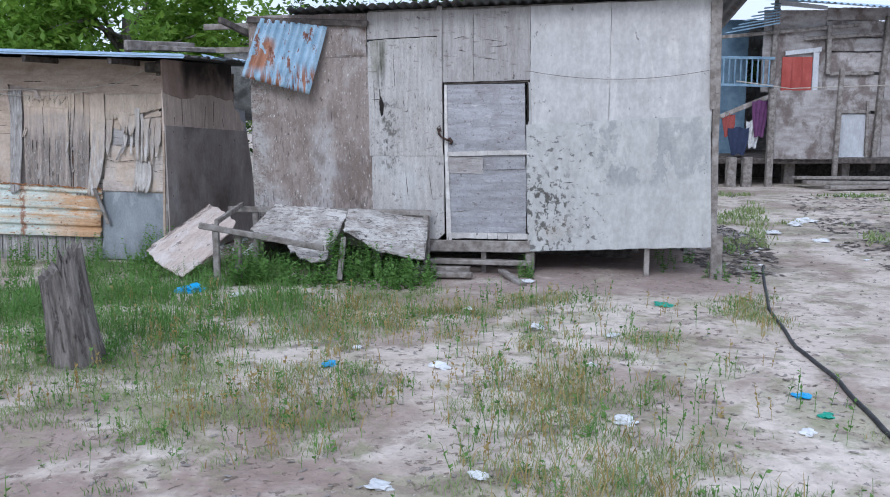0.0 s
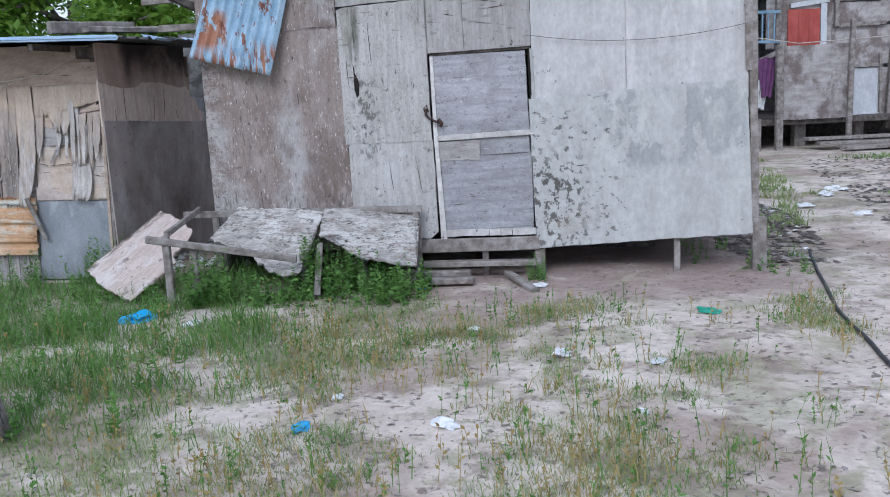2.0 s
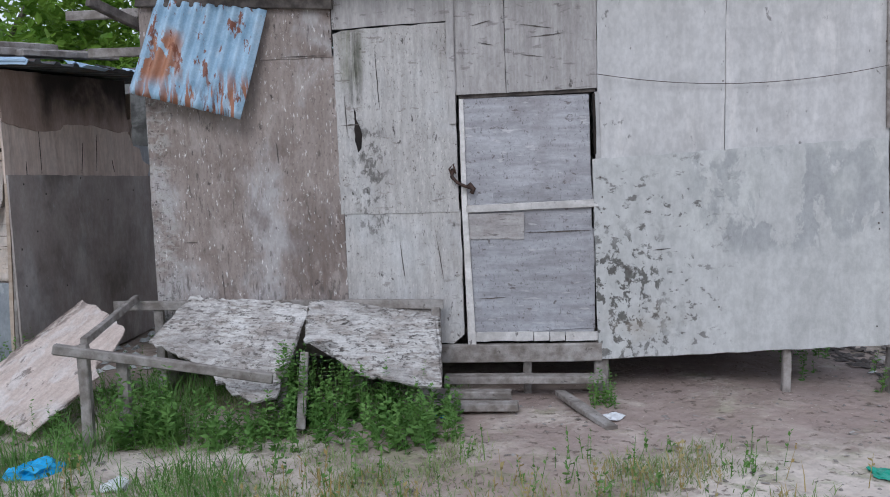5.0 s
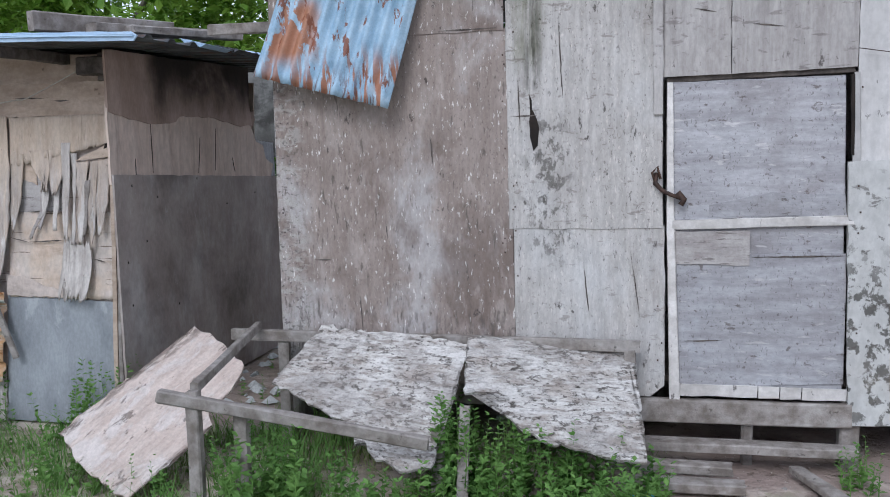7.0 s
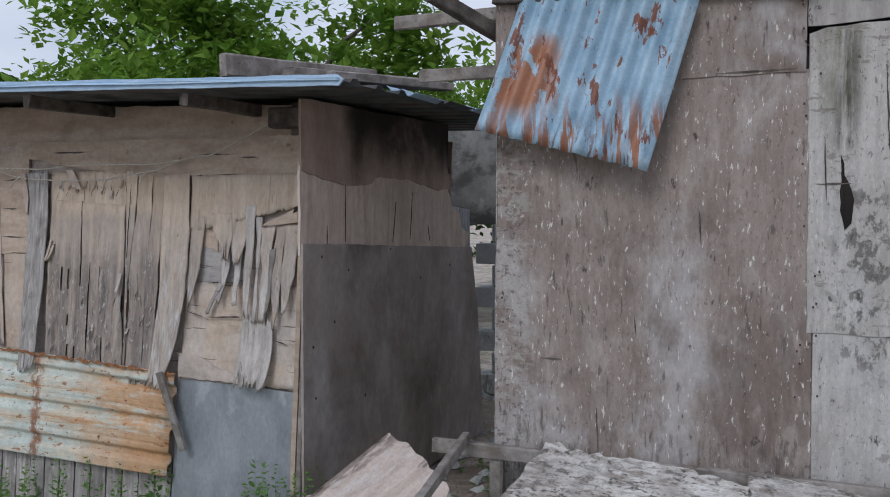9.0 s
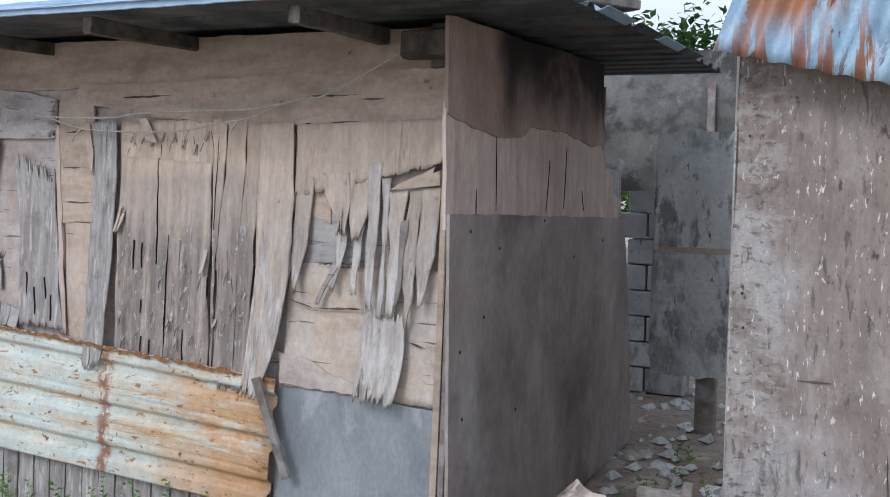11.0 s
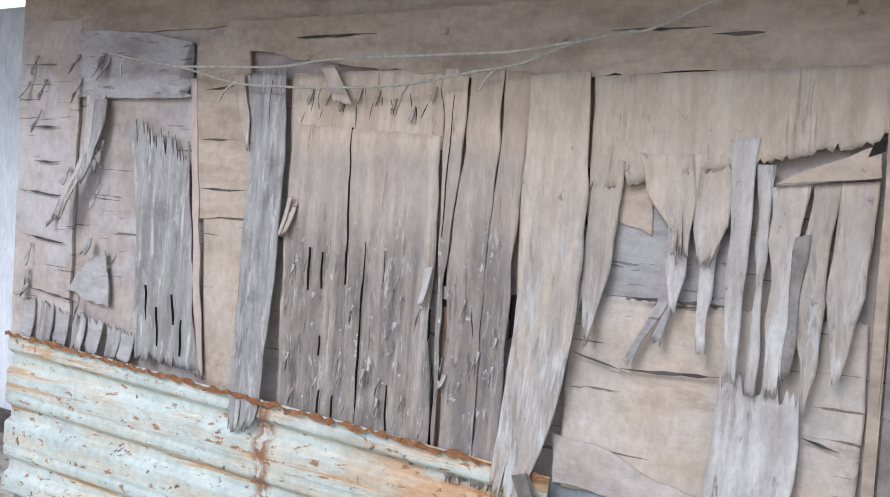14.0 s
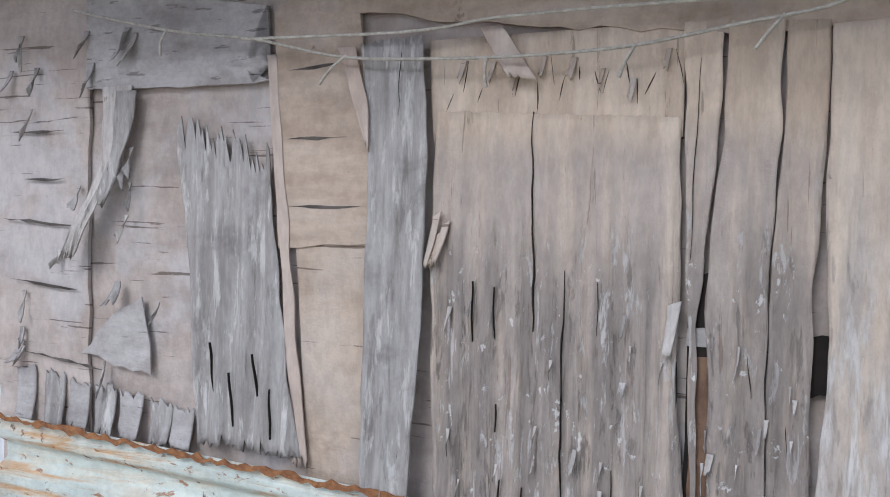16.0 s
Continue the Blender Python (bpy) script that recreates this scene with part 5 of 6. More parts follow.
sheet("shutter_frame", rect(8.45, 8.58, 2.1, 3.0), -0.05, 0.04, WHITE_PANEL, far)
sheet("shutter_frame", [(7.8, 2.93), (8.62, 3.02), (8.62, 3.12), (7.8, 3.03)], -0.06, 0.04, WHITE_PANEL, far)
for x0, z0, x1, z1, w in ((7.5, 2.1, 7.55, 4.15, 0.11), (8.72, 0.1, 8.74, 2.6, 0.1), (8.78, 2.5, 8.76, 3.6, 0.1), (9.95, 0.3, 10.1, 3.8, 0.12), (7.25, -0.1, 7.24, 2.15, 0.14), (6.4, -0.1, 6.4, 0.65, 0.2), (6.75, -0.1, 6.75, 0.65, 0.2), (8.0, -0.1, 8.0, 0.6, 0.25), (9.3, -0.1, 9.3, 0.6, 0.2), (10.9, -0.1, 10.9, 0.6, 0.2), (9.8, 0.5, 9.75, 1.9, 0.06), (10.5, 0.2, 10.45, 2.0, 0.07)):
    board("post", (x0, -0.9 if x1 < 7.3 or x0 == 8.72 else -0.08, z0), (x1, -0.9 if x1 < 7.3 or x0 == 8.72 else -0.08, z1), w, w, OLD_WOOD, far, up=(1, 0, 0))
for a, b in (((6.2, 3.33), (9.5, 3.62)), ((8.8, 2.52), (9.85, 2.54)), ((8.8, 1.65), (9.8, 1.66)), ((8.2, 3.3), (9.95, 3.42))):
    board("cross_board", (a[0], -0.06, a[1]), (b[0], -0.06, b[1]), 0.08, 0.05, OLD_WOOD, far)
# porch with blue rail
sheet("porch_wall", rect(5.2, 7.5, 0.6, 3.9), 1.6, 0.03, BLUE_PAINT, far)
board("porch_rail", (5.6, -0.2, 2.88), (7.5, -0.2, 2.86), 0.06, 0.05, BLUE_PAINT, far)
board("porch_rail", (5.6, -0.2, 2.28), (7.5, -0.2, 2.24), 0.06, 0.05, BLUE_PAINT, far)
for x in np.arange(5.7, 7.5, 0.13):
    board("baluster", (x, -0.2, 2.25), (x, -0.2, 2.88), 0.03, 0.03, BLUE_PAINT, far, up=(1, 0, 0))
board("stair_string", (5.6, -0.6, 1.3), (7.3, -0.6, 2.0), 0.1, 0.05, OLD_WOOD, far)
board("porch_floor", (5.6, 0.4, 0.62), (7.4, 0.4, 0.62), 0.06, 1.6, DARK_WOOD, far)
# floor widened and a dark wall added below it to shade the space under the house
board("floor_beam", (5.2, 1.8, 0.55), (12, 1.8, 0.55), 0.12, 5.0, DARK_WOOD, far)
sheet("skirt_wall", rect(5.2, 12, -0.05, 0.6), 2.2, 0.03, DARK_WOOD, far)
for k in range(8):
    board("porch_roof_slat", (6.3 + 0.14 * k, -0.4, 3.40 + 0.09 * k), (7.5, -0.4, 3.62 + 0.06 * k), 0.03, 0.03, BLUE_PAINT, far)
corrugated("roof", (6.5, -0.9, 4.15), (12.2, -0.9, 3.72), (12.2, 4.5, 4.6), (6.5, 4.5, 4.9), 40, 0.02, ROOF_BLUE, far)
sheet("gable_board", [(7.5, 4.02), (8.6, 3.92), (8.6, 4.0), (7.5, 4.14)], -0.3, 0.03, WHITE_PANEL, far)
sheet("back_wall", rect(5.2, 12, 0.6, 4.2), 4.4, 0.03, FAR_WOOD, far)
bmw = bmesh.new()
bmesh.ops.create_cube(bmw, size=1, matrix=Matrix.Translation((11.99, 2.2, 2.3)) @ Matrix.Diagonal((0.03, 4.3, 3.4, 1)))
part("side_wall", bmw, FAR_WOOD, far)


def cloth(x, y, z, w, h, mat, label):
    bm = bmesh.new()
    n = 10
    vs = [[bm.verts.new((w * (i / n - 0.5) * (1 - 0.35 * (j / n)), 0.04 * math.sin(i * 2.1 + j * 0.5), -h * j / n - 0.02 * math.sin(i))) for i in range(n + 1)] for j in range(n + 1)]
    back = [[bm.verts.new(v.co + Vector((0, 0.006, 0))) for v in r] for r in vs]
    for j in range(n):
        for i in range(n):
            bm.faces.new((vs[j][i], vs[j + 1][i], vs[j + 1][i + 1], vs[j][i + 1]))
            bm.faces.new((back[j][i], back[j][i + 1], back[j + 1][i + 1], back[j + 1][i]))
    ob = part("hanging_cloth", bm, mat, None, smooth=True)
    ob.matrix_world = pose(x, y, z)
    return tagged(ob, label, "laundry", "laundry")


cloth(7.05, 19.8, 1.9, 0.35, 0.8, CLOTHS[0], "purple garment hung by the stilt house")
cloth(6.95, 19.9, 1.45, 0.3, 0.6, CLOTHS[1], "white cloth hung by the stilt house")
cloth(6.4, 19.9, 1.6, 0.3, 0.5, CLOTHS[2], "red cloth hung by the stilt house")
cloth(6.6, 19.8, 1.3, 0.5, 0.6, CLOTHS[3], "navy cloth hung by the stilt house")
cloth(10.35, 20.2, 2.0, 0.2, 0.5, CLOTHS[1], "white shirt on a line by the house")
cloth(10.55, 20.2, 1.85, 0.3, 0.3, CLOTHS[2], "red cloth on a line by the house")
tagged(tube("washing_line", [(4.6, 14.0, 2.1), (7.5, 19.3, 2.15), (10.0, 20.0, 2.25), (12.0, 20.3, 2.4)], 0.01, ROPE), "thin washing line by the house", "rope")
for a, b, z in (((7.9, 19.2), (10.6, 18.9), 0.12), ((8.2, 18.7), (11, 18.9), 0.05), ((9.3, 18.2), (11.2, 18.0), 0.04), ((7.8, 19.5), (10.0, 19.4), 0.2), ((9.6, 17.0), (11, 16.6), 0.05)):
    tagged(board("plank", (*a, z), (*b, z), 0.06, 0.3, OLD_WOOD), "grey plank stacked before the stilt house", "plank", "planks by the house")


# ---- litter ----
def litter(name, x, y, s, mat, label, seed, flat=0.35):
    bm = bmesh.new()
    bmesh.ops.create_icosphere(bm, subdivisions=3, radius=s)
    for v in bm.verts:
        k = 1 + 0.75 * noise.noise(v.co / s * 1.4 + Vector((seed * 7, 0, 0))) + 0.3 * noise.noise(v.co / s * 4 + Vector((seed, 0, 0)))
        v.co = Vector((v.co.x * k * 1.4, v.co.y * k, v.co.z * k * flat))
    ob = part(name, bm, mat)
    ob.matrix_world = pose(x, y, ground_height(x, y) + s * flat * 0.5, 0, 0, seed * 47)
    return tagged(ob, label, "litter", "litter")


litter("plastic_bag", -2.27, 7.72, 0.085, PLASTIC_BLUE, "crumpled bright blue plastic bag on grass", 1, 0.5)
litter("plastic_wrapper", -0.74, 5.38, 0.045, PLASTIC_BLUE, "small blue plastic wrapper on soil", 2)
litter("plastic_wrapper", 1.99, 4.7, 0.04, PLASTIC_BLUE, "small blue plastic wrapper on soil", 3)
litter("plastic_wrapper", -0.3, 3.3, 0.03, PLASTIC_BLUE, "small blue plastic wrapper on soil", 4)
litter("plastic_wrapper", 1.99, 4.37, 0.035, PLASTIC_GREEN, "green plastic scrap on soil", 5)
litter("plastic_wrapper", 1.81, 7.12, 0.06, PLASTIC_GREEN, "green plastic scrap on soil", 6, 0.25)
litter("plastic_wrapper", -0.18, 8.35, 0.04, PLASTIC_BLUE, "blue plastic scrap under weeds", 7)
for i, (x, y, s) in enumerate(((-1.81, 7.44, 0.06), (-2.6, 7.62, 0.05), (0.78, 8.13, 0.05), (1.8, 4.16, 0.035), (0.15, 3.58, 0.035), (-0.28, 3.49, 0.04), (0.94, 4.37, 0.035), (-0.6, 5.79, 0.03), (0.93, 5.34, 0.025), (0.93, 4.3, 0.04), (1.19, 6.08, 0.04), (0.68, 6.3, 0.05), (-0.03, 5.31, 0.05), (0.2, 7.0, 0.035), (4.4, 11.6, 0.08), (5.0, 12.4, 0.09), (5.4, 13.0, 0.1), (4.7, 10.8, 0.07), (-1.9, 12.2, 0.06), (-2.2, 12.0, 0.05), (-2.3, 11.2, 0.05), (-2.0, 10.9, 0.06))):
    litter("paper_scrap", x, y, s, PLASTIC_WHITE, "crumpled white paper scrap on the soil", 10 + i, 0.4)

# pebbles and clods
rngp = random.Random(8)
pv, pf = [], []
for i in range(1500):
    x, y = rngp.uniform(-4, 6), rngp.uniform(2.0, 13)
    s = rngp.uniform(0.004, 0.016) * (1.5 if x > 3.4 else 1)
    z = ground_height(x, y)
    b = len(pv)
    pts = [(1, 0, 0), (0, 1, 0), (-1, 0, 0), (0, -1, 0), (0, 0, 1)]
    pv += [(x + s * p[0] * rngp.uniform(0.7, 1.4), y + s * p[1] * rngp.uniform(0.7, 1.4), z + s * p[2] * 0.7) for p in pts]
    pf += [(b, b + 1, b + 4), (b + 1, b + 2, b + 4), (b + 2, b + 3, b + 4), (b + 3, b, b + 4)]
tagged(raw("pebbles", pv, pf, OLD_WOOD), "scattered small stones and chips on soil", "pebbles", kind="stuff")


def debris(name, count, areas, mat, label, seed, s0, s1):
    """Flat, bent chips scattered over plan areas (x0, x1, y0, y1), thickest in clumps."""
    rng = random.Random(seed)
    verts, faces = [], []
    while count > 0:
        x0, x1, y0, y1 = rng.choice(areas)
        x, y = rng.uniform(x0, x1), rng.uniform(y0, y1)
        count -= 1
        if noise.noise(Vector((x * 1.3, y * 1.3, seed))) < -0.1 or abs(x - 3.25 - 0.28 * (y - 6.6)) < 0.42:
            continue
        z, a = ground_height(x, y) + 0.003, rng.uniform(0, 6.283)
        l, w = rng.uniform(s0, s1), rng.uniform(s0, s1) * 0.45
        ca, sa = math.cos(a), math.sin(a)
        b = len(verts)
        for u, v_, h in ((-1, -1, 0), (1, -0.7, rng.uniform(0, 0.5)), (0.8, 1, rng.uniform(0, 0.7)), (-0.7, 0.9, rng.uniform(0, 0.4)), (0.1, 0.1, 0.6)):
            verts.append((x + ca * u * l - sa * v_ * w, y + sa * u * l + ca * v_ * w, z + h * w))
        faces += [(b, b + 1, b + 4), (b + 1, b + 2, b + 4), (b + 2, b + 3, b + 4), (b + 3, b, b + 4)]
    return tagged(raw(name, verts, faces, mat), label, "debris", kind="stuff")


PATH_SIDES = ((4.6, 9.0, 8.8, 13.5), (2.7, 4.0, 8.5, 12.5), (5.5, 10.5, 12.0, 17.5))
debris("dead_leaves", 3200, PATH_SIDES, DARK_WOOD, "dark dead leaves and chips beside the footpath", 31, 0.02, 0.07)
debris("wood_chips", 1300, PATH_SIDES, OLD_WOOD, "grey wood scraps beside the footpath", 32, 0.02, 0.09)
debris("pale_scraps", 150, PATH_SIDES, PLASTIC_WHITE, "pale paper and plastic scraps beside the footpath", 33, 0.02, 0.06)
debris("twigs_and_leaves", 1500, ((-3.5, 2.8, 2.2, 8.2),), OLD_WOOD, "small dry leaf scraps over the yard", 34, 0.008, 0.028)


# ---- grass and weeds ----
def cover(x, y):
    """How thick the turf stands: the left and the middle band, with bare sandy patches and a trodden path."""
    n = 0.42 + 0.45 * noise.noise(Vector((x * 0.8, y * 0.8, 5))) + 0.5 * noise.noise(Vector((x * 2.4, y * 2.4, 9))) + 0.45 * noise.noise(Vector((x * 6, y * 6, 4)))
    k = n + (0.30 if x < -1.6 else 0.30 - 0.18 * (x + 1.6) if x < 0 else 0.01)
    if y > 7.6 and x > 0.0:
        k -= 0.7
    path = 2.9 + 0.33 * (y - 5.5) if y > 5.5 else 2.9
    if x > 1.6 and abs(x - path) < 0.65:
        k -= 0.55
    if y < 4.6 and -2.6 < x < 0:
        k -= 0.2
    if y > 9.2 and x < 2.6:
        k -= 0.9
    return k


def blades(count, x0, x1, y0, y1, hmin, hmax, thr, seed, density=cover, width=0.0026):
    rng = random.Random(seed)
    verts, faces = [], []
    while len(faces) < count * 2 and count > 0:
        cx, cy = rng.uniform(x0, x1), rng.uniform(y0, y1)
        k = density(cx, cy)
        if k < thr:
            count -= 0.25
            continue
        for _ in range(rng.randint(3, 9)):
            x, y = cx + rng.gauss(0, 0.06), cy + rng.gauss(0, 0.06)
            h = rng.uniform(hmin, hmax) * (0.55 + 0.6 * min(1.2, k))
            a, lean = rng.uniform(0, 6.283), rng.uniform(0.3, 1.5) * h
            dx, dy = math.cos(a), math.sin(a)
            w = width * rng.uniform(0.7, 1.5)
            z = ground_height(x, y) - 0.005
            b = len(verts)
            verts += [(x - dy * w, y + dx * w, z), (x + dy * w, y - dx * w, z), (x + dx * lean * 0.35 + dy * w * 0.8, y + dy * lean * 0.35 - dx * w * 0.8, z + h * 0.6), (x + dx * lean * 0.35 - dy * w * 0.8, y + dy * lean * 0.35 + dx * w * 0.8, z + h * 0.6), (x + dx * lean, y + dy * lean, z + h * 0.95)]
            faces += [(b, b + 1, b + 2, b + 3), (b + 3, b + 2, b + 4)]
    return verts, faces


v, f = blades(105000, -4.8, 4.2, 2.0, 9.2, 0.012, 0.062, 0.58, 1, width=0.0019)
tagged(raw("grass", v, f, GRASS), "short patchy green grass on sandy soil", "grass", kind="stuff")
v, f = blades(2600, -1.0, 2.6, 3.2, 7.4, 0.03, 0.12, 0.6, 2)
tagged(raw("dry_grass", v, f, DRYGRASS), "yellowed dry grass tufts", "grass", kind="stuff")
v, f = blades(9000, -6, -1.2, 5.5, 9.3, 0.08, 0.22, 0.7, 3)
tagged(raw("tall_grass", v, f, WEED), "taller green grass by the shacks", "grass", kind="stuff")
v, f = blades(9000, 3.2, 14, 8.5, 19, 0.03, 0.10, 0.62, 4, lambda x, y: 0.45 + 0.8 * noise.noise(Vector((x * 0.5, y * 0.5, 2))) + 0.2 * noise.noise(Vector((x * 2, y * 2, 9))) - (0.5 if abs(x - 2.9 - 0.33 * (y - 5.5)) < 0.6 else 0), 0.008)
tagged(raw("far_grass", v, f, GRASS), "sparse grass by the footpath", "grass", kind="stuff")


def leafy(rng, verts, faces, c, s, d=None):
    """One folded leaf of length s at c."""
    d = d or Vector((rng.gauss(0, 1), rng.gauss(0, 1), rng.gauss(0.15, 0.6)))
    d = d.normalized()
    w = d.cross(Vector((rng.gauss(0, 0.4), rng.gauss(0, 0.4), 1))).normalized() * s * 0.28
    up = w.cross(d).normalized() * s * 0.08
    b = len(verts)
    verts += [tuple(c), tuple(c + d * s * 0.45 + w + up), tuple(c + d * s), tuple(c + d * s * 0.45 - w + up)]
    faces += [(b, b + 1, b + 2), (b, b + 2, b + 3)]


def weed(rng, verts, faces, x, y, h, s):
    z = ground_height(x, y)
    lx, ly = rng.gauss(0, 0.12) * h, rng.gauss(0, 0.12) * h
    n = int(h / 0.022)
    for i in range(n):
        f_ = i / n
        c = Vector((x + lx * f_, y + ly * f_, z + h * f_))
        for _ in range(2):
            a = rng.uniform(0, 6.283)
            leafy(rng, verts, faces, c, s * (1.15 - 0.6 * f_) * rng.uniform(0.7, 1.2), Vector((math.cos(a), math.sin(a), rng.uniform(0.0, 0.8))))
    b = len(verts)
    verts += [(x - 0.003, y, z - 0.01), (x + 0.003, y, z - 0.01), (x + lx, y + ly, z + h)]
    faces += [(b, b + 1, b + 2)]


def weed_patch(name, spots, label, seed, s=0.055):
    rng = random.Random(seed)
    verts, faces = [], []
    for u0, u1, w0, w1, n, h0, h1 in spots:
        for _ in range(n):
            p = MA @ Vector((rng.uniform(u0, u1), rng.uniform(w0, w1), 0))
            weed(rng, verts, faces, p.x, p.y, rng.uniform(h0, h1), s * rng.uniform(0.6, 1.2))
    return tagged(raw(name, verts, faces, WEED), label, "weeds", kind="stuff")


weed_patch("weeds_under_bench", [(0.15, 1.9, -1.15, -0.75, 130, 0.12, 0.30), (0.9, 1.75, -0.75, -0.3, 70, 0.2, 0.42), (0.95, 1.15, -0.78, -0.6, 14, 0.4, 0.55), (1.6, 2.05, -1.0, -0.4, 40, 0.12, 0.28), (0.15, 0.5, -1.1, -0.85, 16, 0.3, 0.5)], "dense leafy green weeds round the broken bench", 21)
weed_patch("weeds_by_tan_wall", [(-3.8, -0.75, -0.5, 0.25, 130, 0.10, 0.36), (-1.2, -0.7, -0.3, 0.1, 20, 0.3, 0.5), (-1.0, -0.2, -1.1, -0.5, 40, 0.08, 0.25)], "feathery green weeds along the tan wall", 22, 0.045)
weed_patch("weeds_by_post", [(2.8, 2.95, -0.35, -0.12, 14, 0.1, 0.25), (4.6, 5.2, -0.3, 0.5, 20, 0.08, 0.2), (4.2, 4.6, 0.3, 1.2, 16, 0.1, 0.3), (-0.7, -0.2, 0.4, 2.2, 20, 0.06, 0.2)], "small green weeds by the corner post", 23, 0.04)

def sprigs(name, n, box, seed, mat, label, h0, h1, s):
    rng = random.Random(seed)
    verts, faces = [], []
    while n > 0:
        x, y = rng.uniform(box[0], box[1]), rng.uniform(box[2], box[3])
        if cover(x, y) < 0.5:
            n -= 0.2
            continue
        n -= 1
        weed(rng, verts, faces, x, y, rng.uniform(h0, h1), s * rng.uniform(0.6, 1.2))
    return tagged(raw(name, verts, faces, mat), label, "weeds", kind="stuff")


sprigs("ground_weeds", 420, (-4.5, 3.5, 3.0, 8.3), 61, WEED, "low green weeds scattered over the soil", 0.03, 0.13, 0.035)
sprigs("yellow_weeds", 90, (-2.0, 2.2, 4.2, 7.2), 62, DRYGRASS, "yellowing weed stalks on the soil", 0.06, 0.2, 0.03)
sprigs("tall_weeds", 160, (-5.0, -1.6, 5.0, 8.6), 63, WEED, "tall green weeds round the stump", 0.12, 0.32, 0.05)


def stalks(name, count, box, seed, mat, label, h0, h1):
    """Sparse upright stems, each with a few narrow leaves along it."""
    rng = random.Random(seed)
    verts, faces = [], []
    while count > 0:
        cx, cy = rng.uniform(box[0], box[1]), rng.uniform(box[2], box[3])
        count -= 1
        if cover(cx, cy) < 0.38:
            continue
        for _ in range(rng.randint(1, 5)):
            x, y = cx + rng.gauss(0, 0.07), cy + rng.gauss(0, 0.07)
            h, z = rng.uniform(h0, h1), ground_height(x, y) - 0.01
            lx, ly, w = rng.gauss(0, 0.13) * h, rng.gauss(0, 0.13) * h, rng.uniform(0.0015, 0.0028)
            b = len(verts)
            verts += [(x - w, y, z), (x + w, y, z), (x + lx + w * 0.4, y + ly, z + h), (x + lx - w * 0.4, y + ly, z + h)]
            faces.append((b, b + 1, b + 2, b + 3))
            for k in range(int(h / 0.03)):
                f_ = rng.uniform(0.15, 1.0)
                a = rng.uniform(0, 6.283)
                leafy(rng, verts, faces, Vector((x + lx * f_, y + ly * f_, z + h * f_)), rng.uniform(0.015, 0.034), Vector((math.cos(a), math.sin(a), rng.uniform(0.5, 1.6))))
    return tagged(raw(name, verts, faces, mat), label, "weeds", kind="stuff")


stalks("weed_stalks", 400, (-4.2, 2.3, 2.6, 7.6), 64, WEED, "upright green weed stalks over the yard", 0.06, 0.22)
stalks("dry_stalks", 200, (-3.0, 2.6, 3.6, 7.4), 65, DRYGRASS, "yellow-brown dry stalks over the yard", 0.07, 0.20)
stalks("path_weeds", 200, (2.8, 3.9, 8.5, 11.5), 66, WEED, "weeds between the shack corner and the path", 0.05, 0.16)
rngr = random.Random(12)
rv, rf = [], []
for i in range(420):
    p = MD @ Vector((rngr.uniform(-0.6, 2.0), rngr.uniform(-2.2, 1.5), 0))
    sz = rngr.uniform(0.015, 0.06)
    b = len(rv)
    rv += [(p.x + sz * a * rngr.uniform(0.6, 1.4), p.y + sz * c * rngr.uniform(0.6, 1.4), sz * d * rngr.uniform(0.5, 0.9)) for a, c, d in ((1, 0.2, 0), (0.1, 1, 0), (-1, 0, 0), (0, -1, 0), (0.3, 0.2, 1), (-0.3, -0.2, 0.8))]
    rf += [(b, b + 1, b + 4), (b + 1, b + 5, b + 4), (b + 1, b + 2, b + 5), (b + 2, b + 3, b + 5), (b + 3, b + 4, b + 5), (b + 3, b, b + 4)]
tagged(raw("rubble", rv, rf, CEMENT), "grey broken rubble in the gap between shacks", "rubble", kind="stuff")


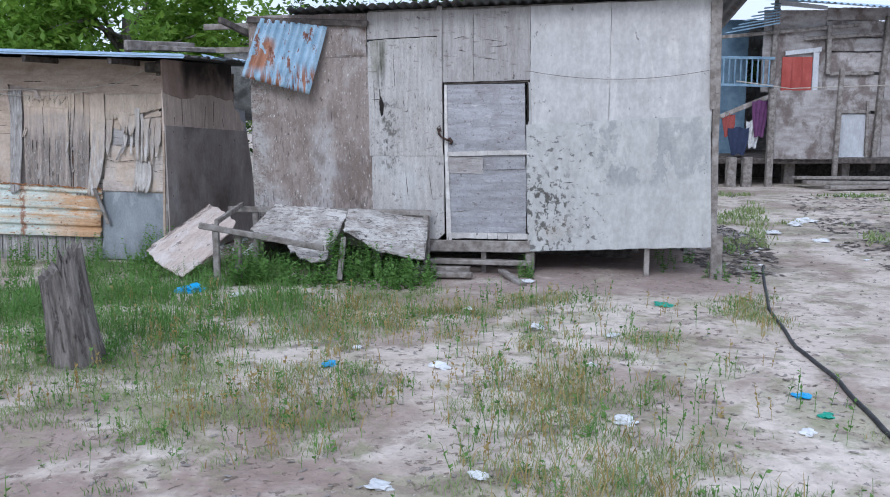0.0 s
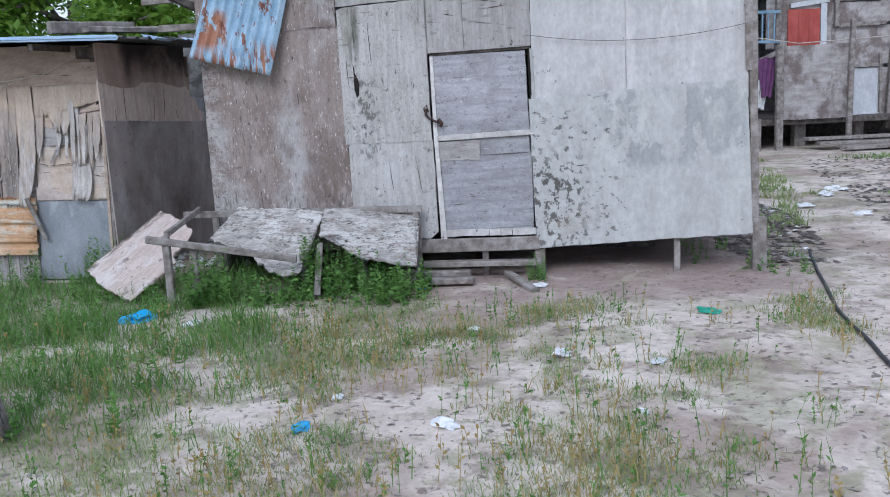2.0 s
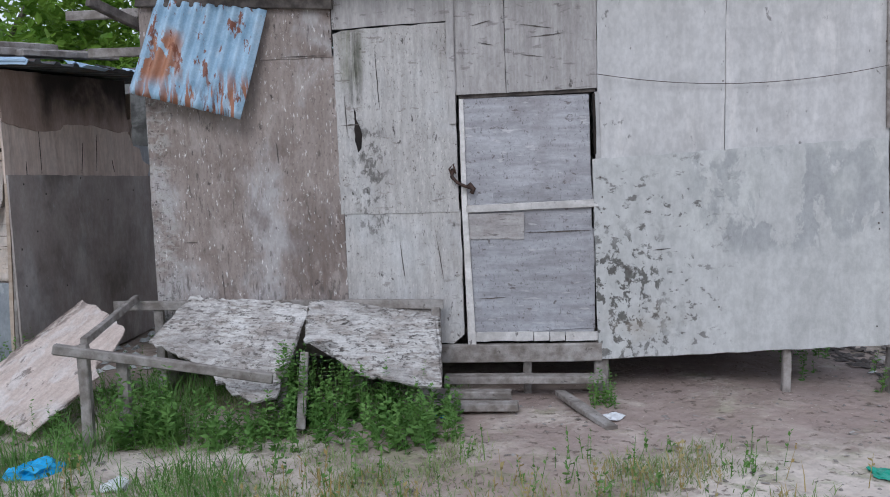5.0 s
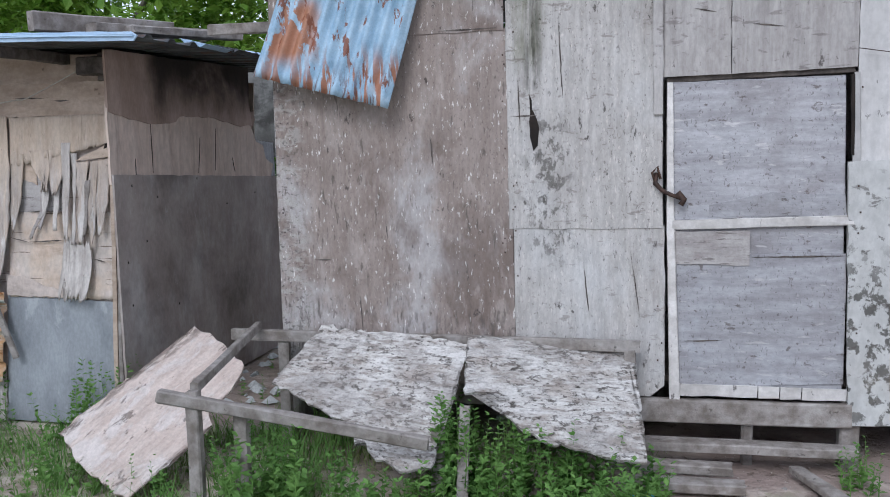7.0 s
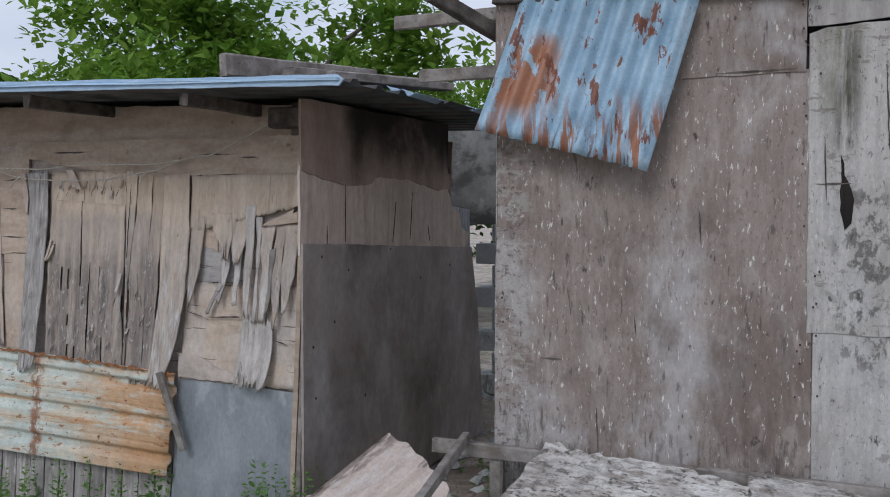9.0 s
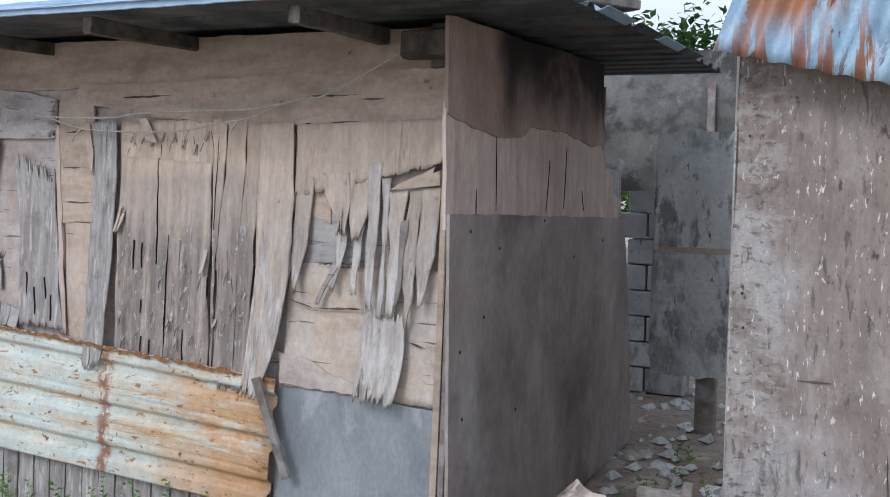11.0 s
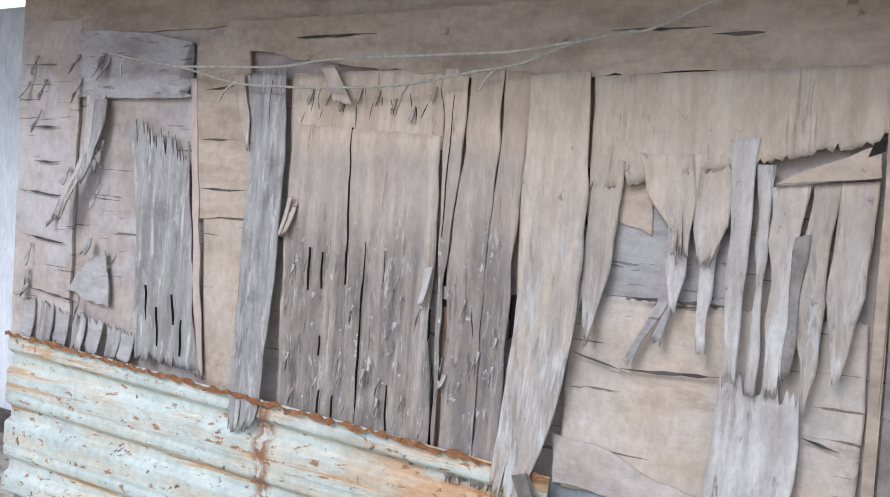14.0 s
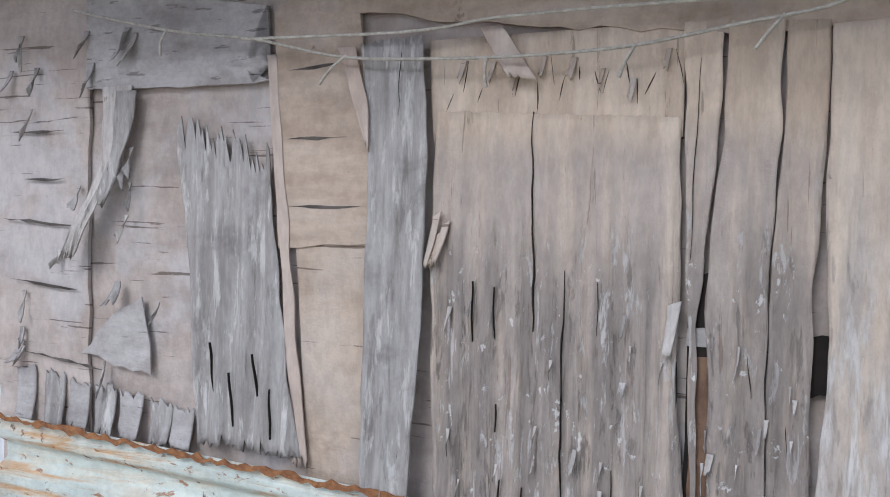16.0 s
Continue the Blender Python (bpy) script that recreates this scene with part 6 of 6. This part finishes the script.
# ---- trees behind ----
def tree(x, y, h, r, leaves, mat, seed, label, squash=0.8, size=0.16, low=0.25):
    rng = random.Random(seed)
    t = thing("tree", pose(x, y, 0), label, "tree", "trees behind the shacks")
    tube("trunk", [(0, 0, -0.1), (0.1, 0.05, h * 0.2), (0.0, 0.12, h * 0.45), (0.1, 0.0, h * 0.7)], 0.16, BARK, t, sides=10, taper=0.45, wob=0.3)
    tips = []
    for i in range(16):
        a, e = i * 2.4 + rng.uniform(-0.4, 0.4), rng.uniform(-0.2, 1.1)
        p0 = Vector((0.05, 0.08, h * rng.uniform(low, 0.65)))
        d = Vector((math.cos(a) * math.cos(e), math.sin(a) * math.cos(e), math.sin(e) * squash))
        p2 = p0 + d * r * rng.uniform(0.65, 1.1)
        mid = p0.lerp(p2, 0.5) + Vector((0, 0, 0.12 * r))
        tube("limb", [p0, mid, p2], 0.05, BARK, t, sides=6, taper=0.3)
        tips += [mid, p2, p0.lerp(p2, 0.8)]
        for _ in range(4):
            tips.append(p2 + Vector((rng.gauss(0, 0.22), rng.gauss(0, 0.22), rng.gauss(0, 0.2))) * r)
    verts, faces = [], []
    tw = [(tp + Vector((rng.gauss(0, 0.13), rng.gauss(0, 0.13), rng.gauss(0, 0.1))) * r) for tp in tips for _ in range(7)]
    for _ in range(leaves):
        c = rng.choice(tw)
        c = c + Vector((rng.gauss(0, 0.06), rng.gauss(0, 0.06), rng.gauss(0, 0.045))) * r
        leafy(rng, verts, faces, c, size * rng.uniform(0.6, 1.3))
    raw("crown", verts, faces, mat, t)


tree(-7.9, 16.5, 4.9, 2.2, 20000, LEAF, 51, "bright green broadleaf tree behind the roofs")
tree(-5.6, 15.5, 4.6, 2.0, 18000, LEAF, 52, "bright green broadleaf tree behind the roofs")
tree(-5.6, 19.5, 4.8, 2.0, 14000, LEAF, 53, "dark green broadleaf tree behind the roofs")
tree(-2.0, 24.0, 4.2, 2.4, 8000, LEAF_DARK, 54, "dark distant tree behind the shacks", size=0.2)
tree(1.5, 19.0, 5.2, 2.5, 9000, LEAF_DARK, 55, "dark green tree behind the plywood shack", size=0.2)
tree(5.5, 27.0, 6.5, 3.2, 8000, LEAF_DARK, 56, "dark green tree behind the stilt house", size=0.25)
for i, (x, y, h) in enumerate(((-21, 32, 5.0), (-17.5, 34, 4.4), (-14.5, 33, 4.2), (-25, 33, 5.4), (-11.0, 36, 4.2), (-5, 38, 4.6), (0, 40, 5), (10, 42, 6), (16, 40, 6))):
    tree(x, y, h, 2.6, 3500, LEAF_DARK, 70 + i, "distant dark tree against a pale sky", size=0.34, low=0.1)


def palm(x, y, h):
    t = thing("palm_tree", pose(x, y, 0), "pale feathery palm against the sky", "palm")
    tube("trunk", [(0, 0, -0.1), (0.1, 0, h * 0.5), (0.05, 0.1, h)], 0.13, BARK, t, sides=8, taper=0.7)
    rng = random.Random(3)
    for i in range(11):
        a = i * 0.57
        verts, faces = [], []
        for k in range(26):
            f_ = k / 25
            c = Vector((0.05 + math.cos(a) * 2.0 * f_, 0.1 + math.sin(a) * 2.0 * f_, h + 1.0 * f_ - 1.5 * f_ * f_))
            for s_ in (-1, 1):
                leafy(rng, verts, faces, c, 0.5 * (1 - 0.5 * f_), Vector((-math.sin(a) * s_ + 0.4 * math.cos(a), math.cos(a) * s_ + 0.4 * math.sin(a), -0.5)))
        raw("frond", verts, faces, LEAF_DARK, t)


palm(-21.5, 28.0, 5.6)
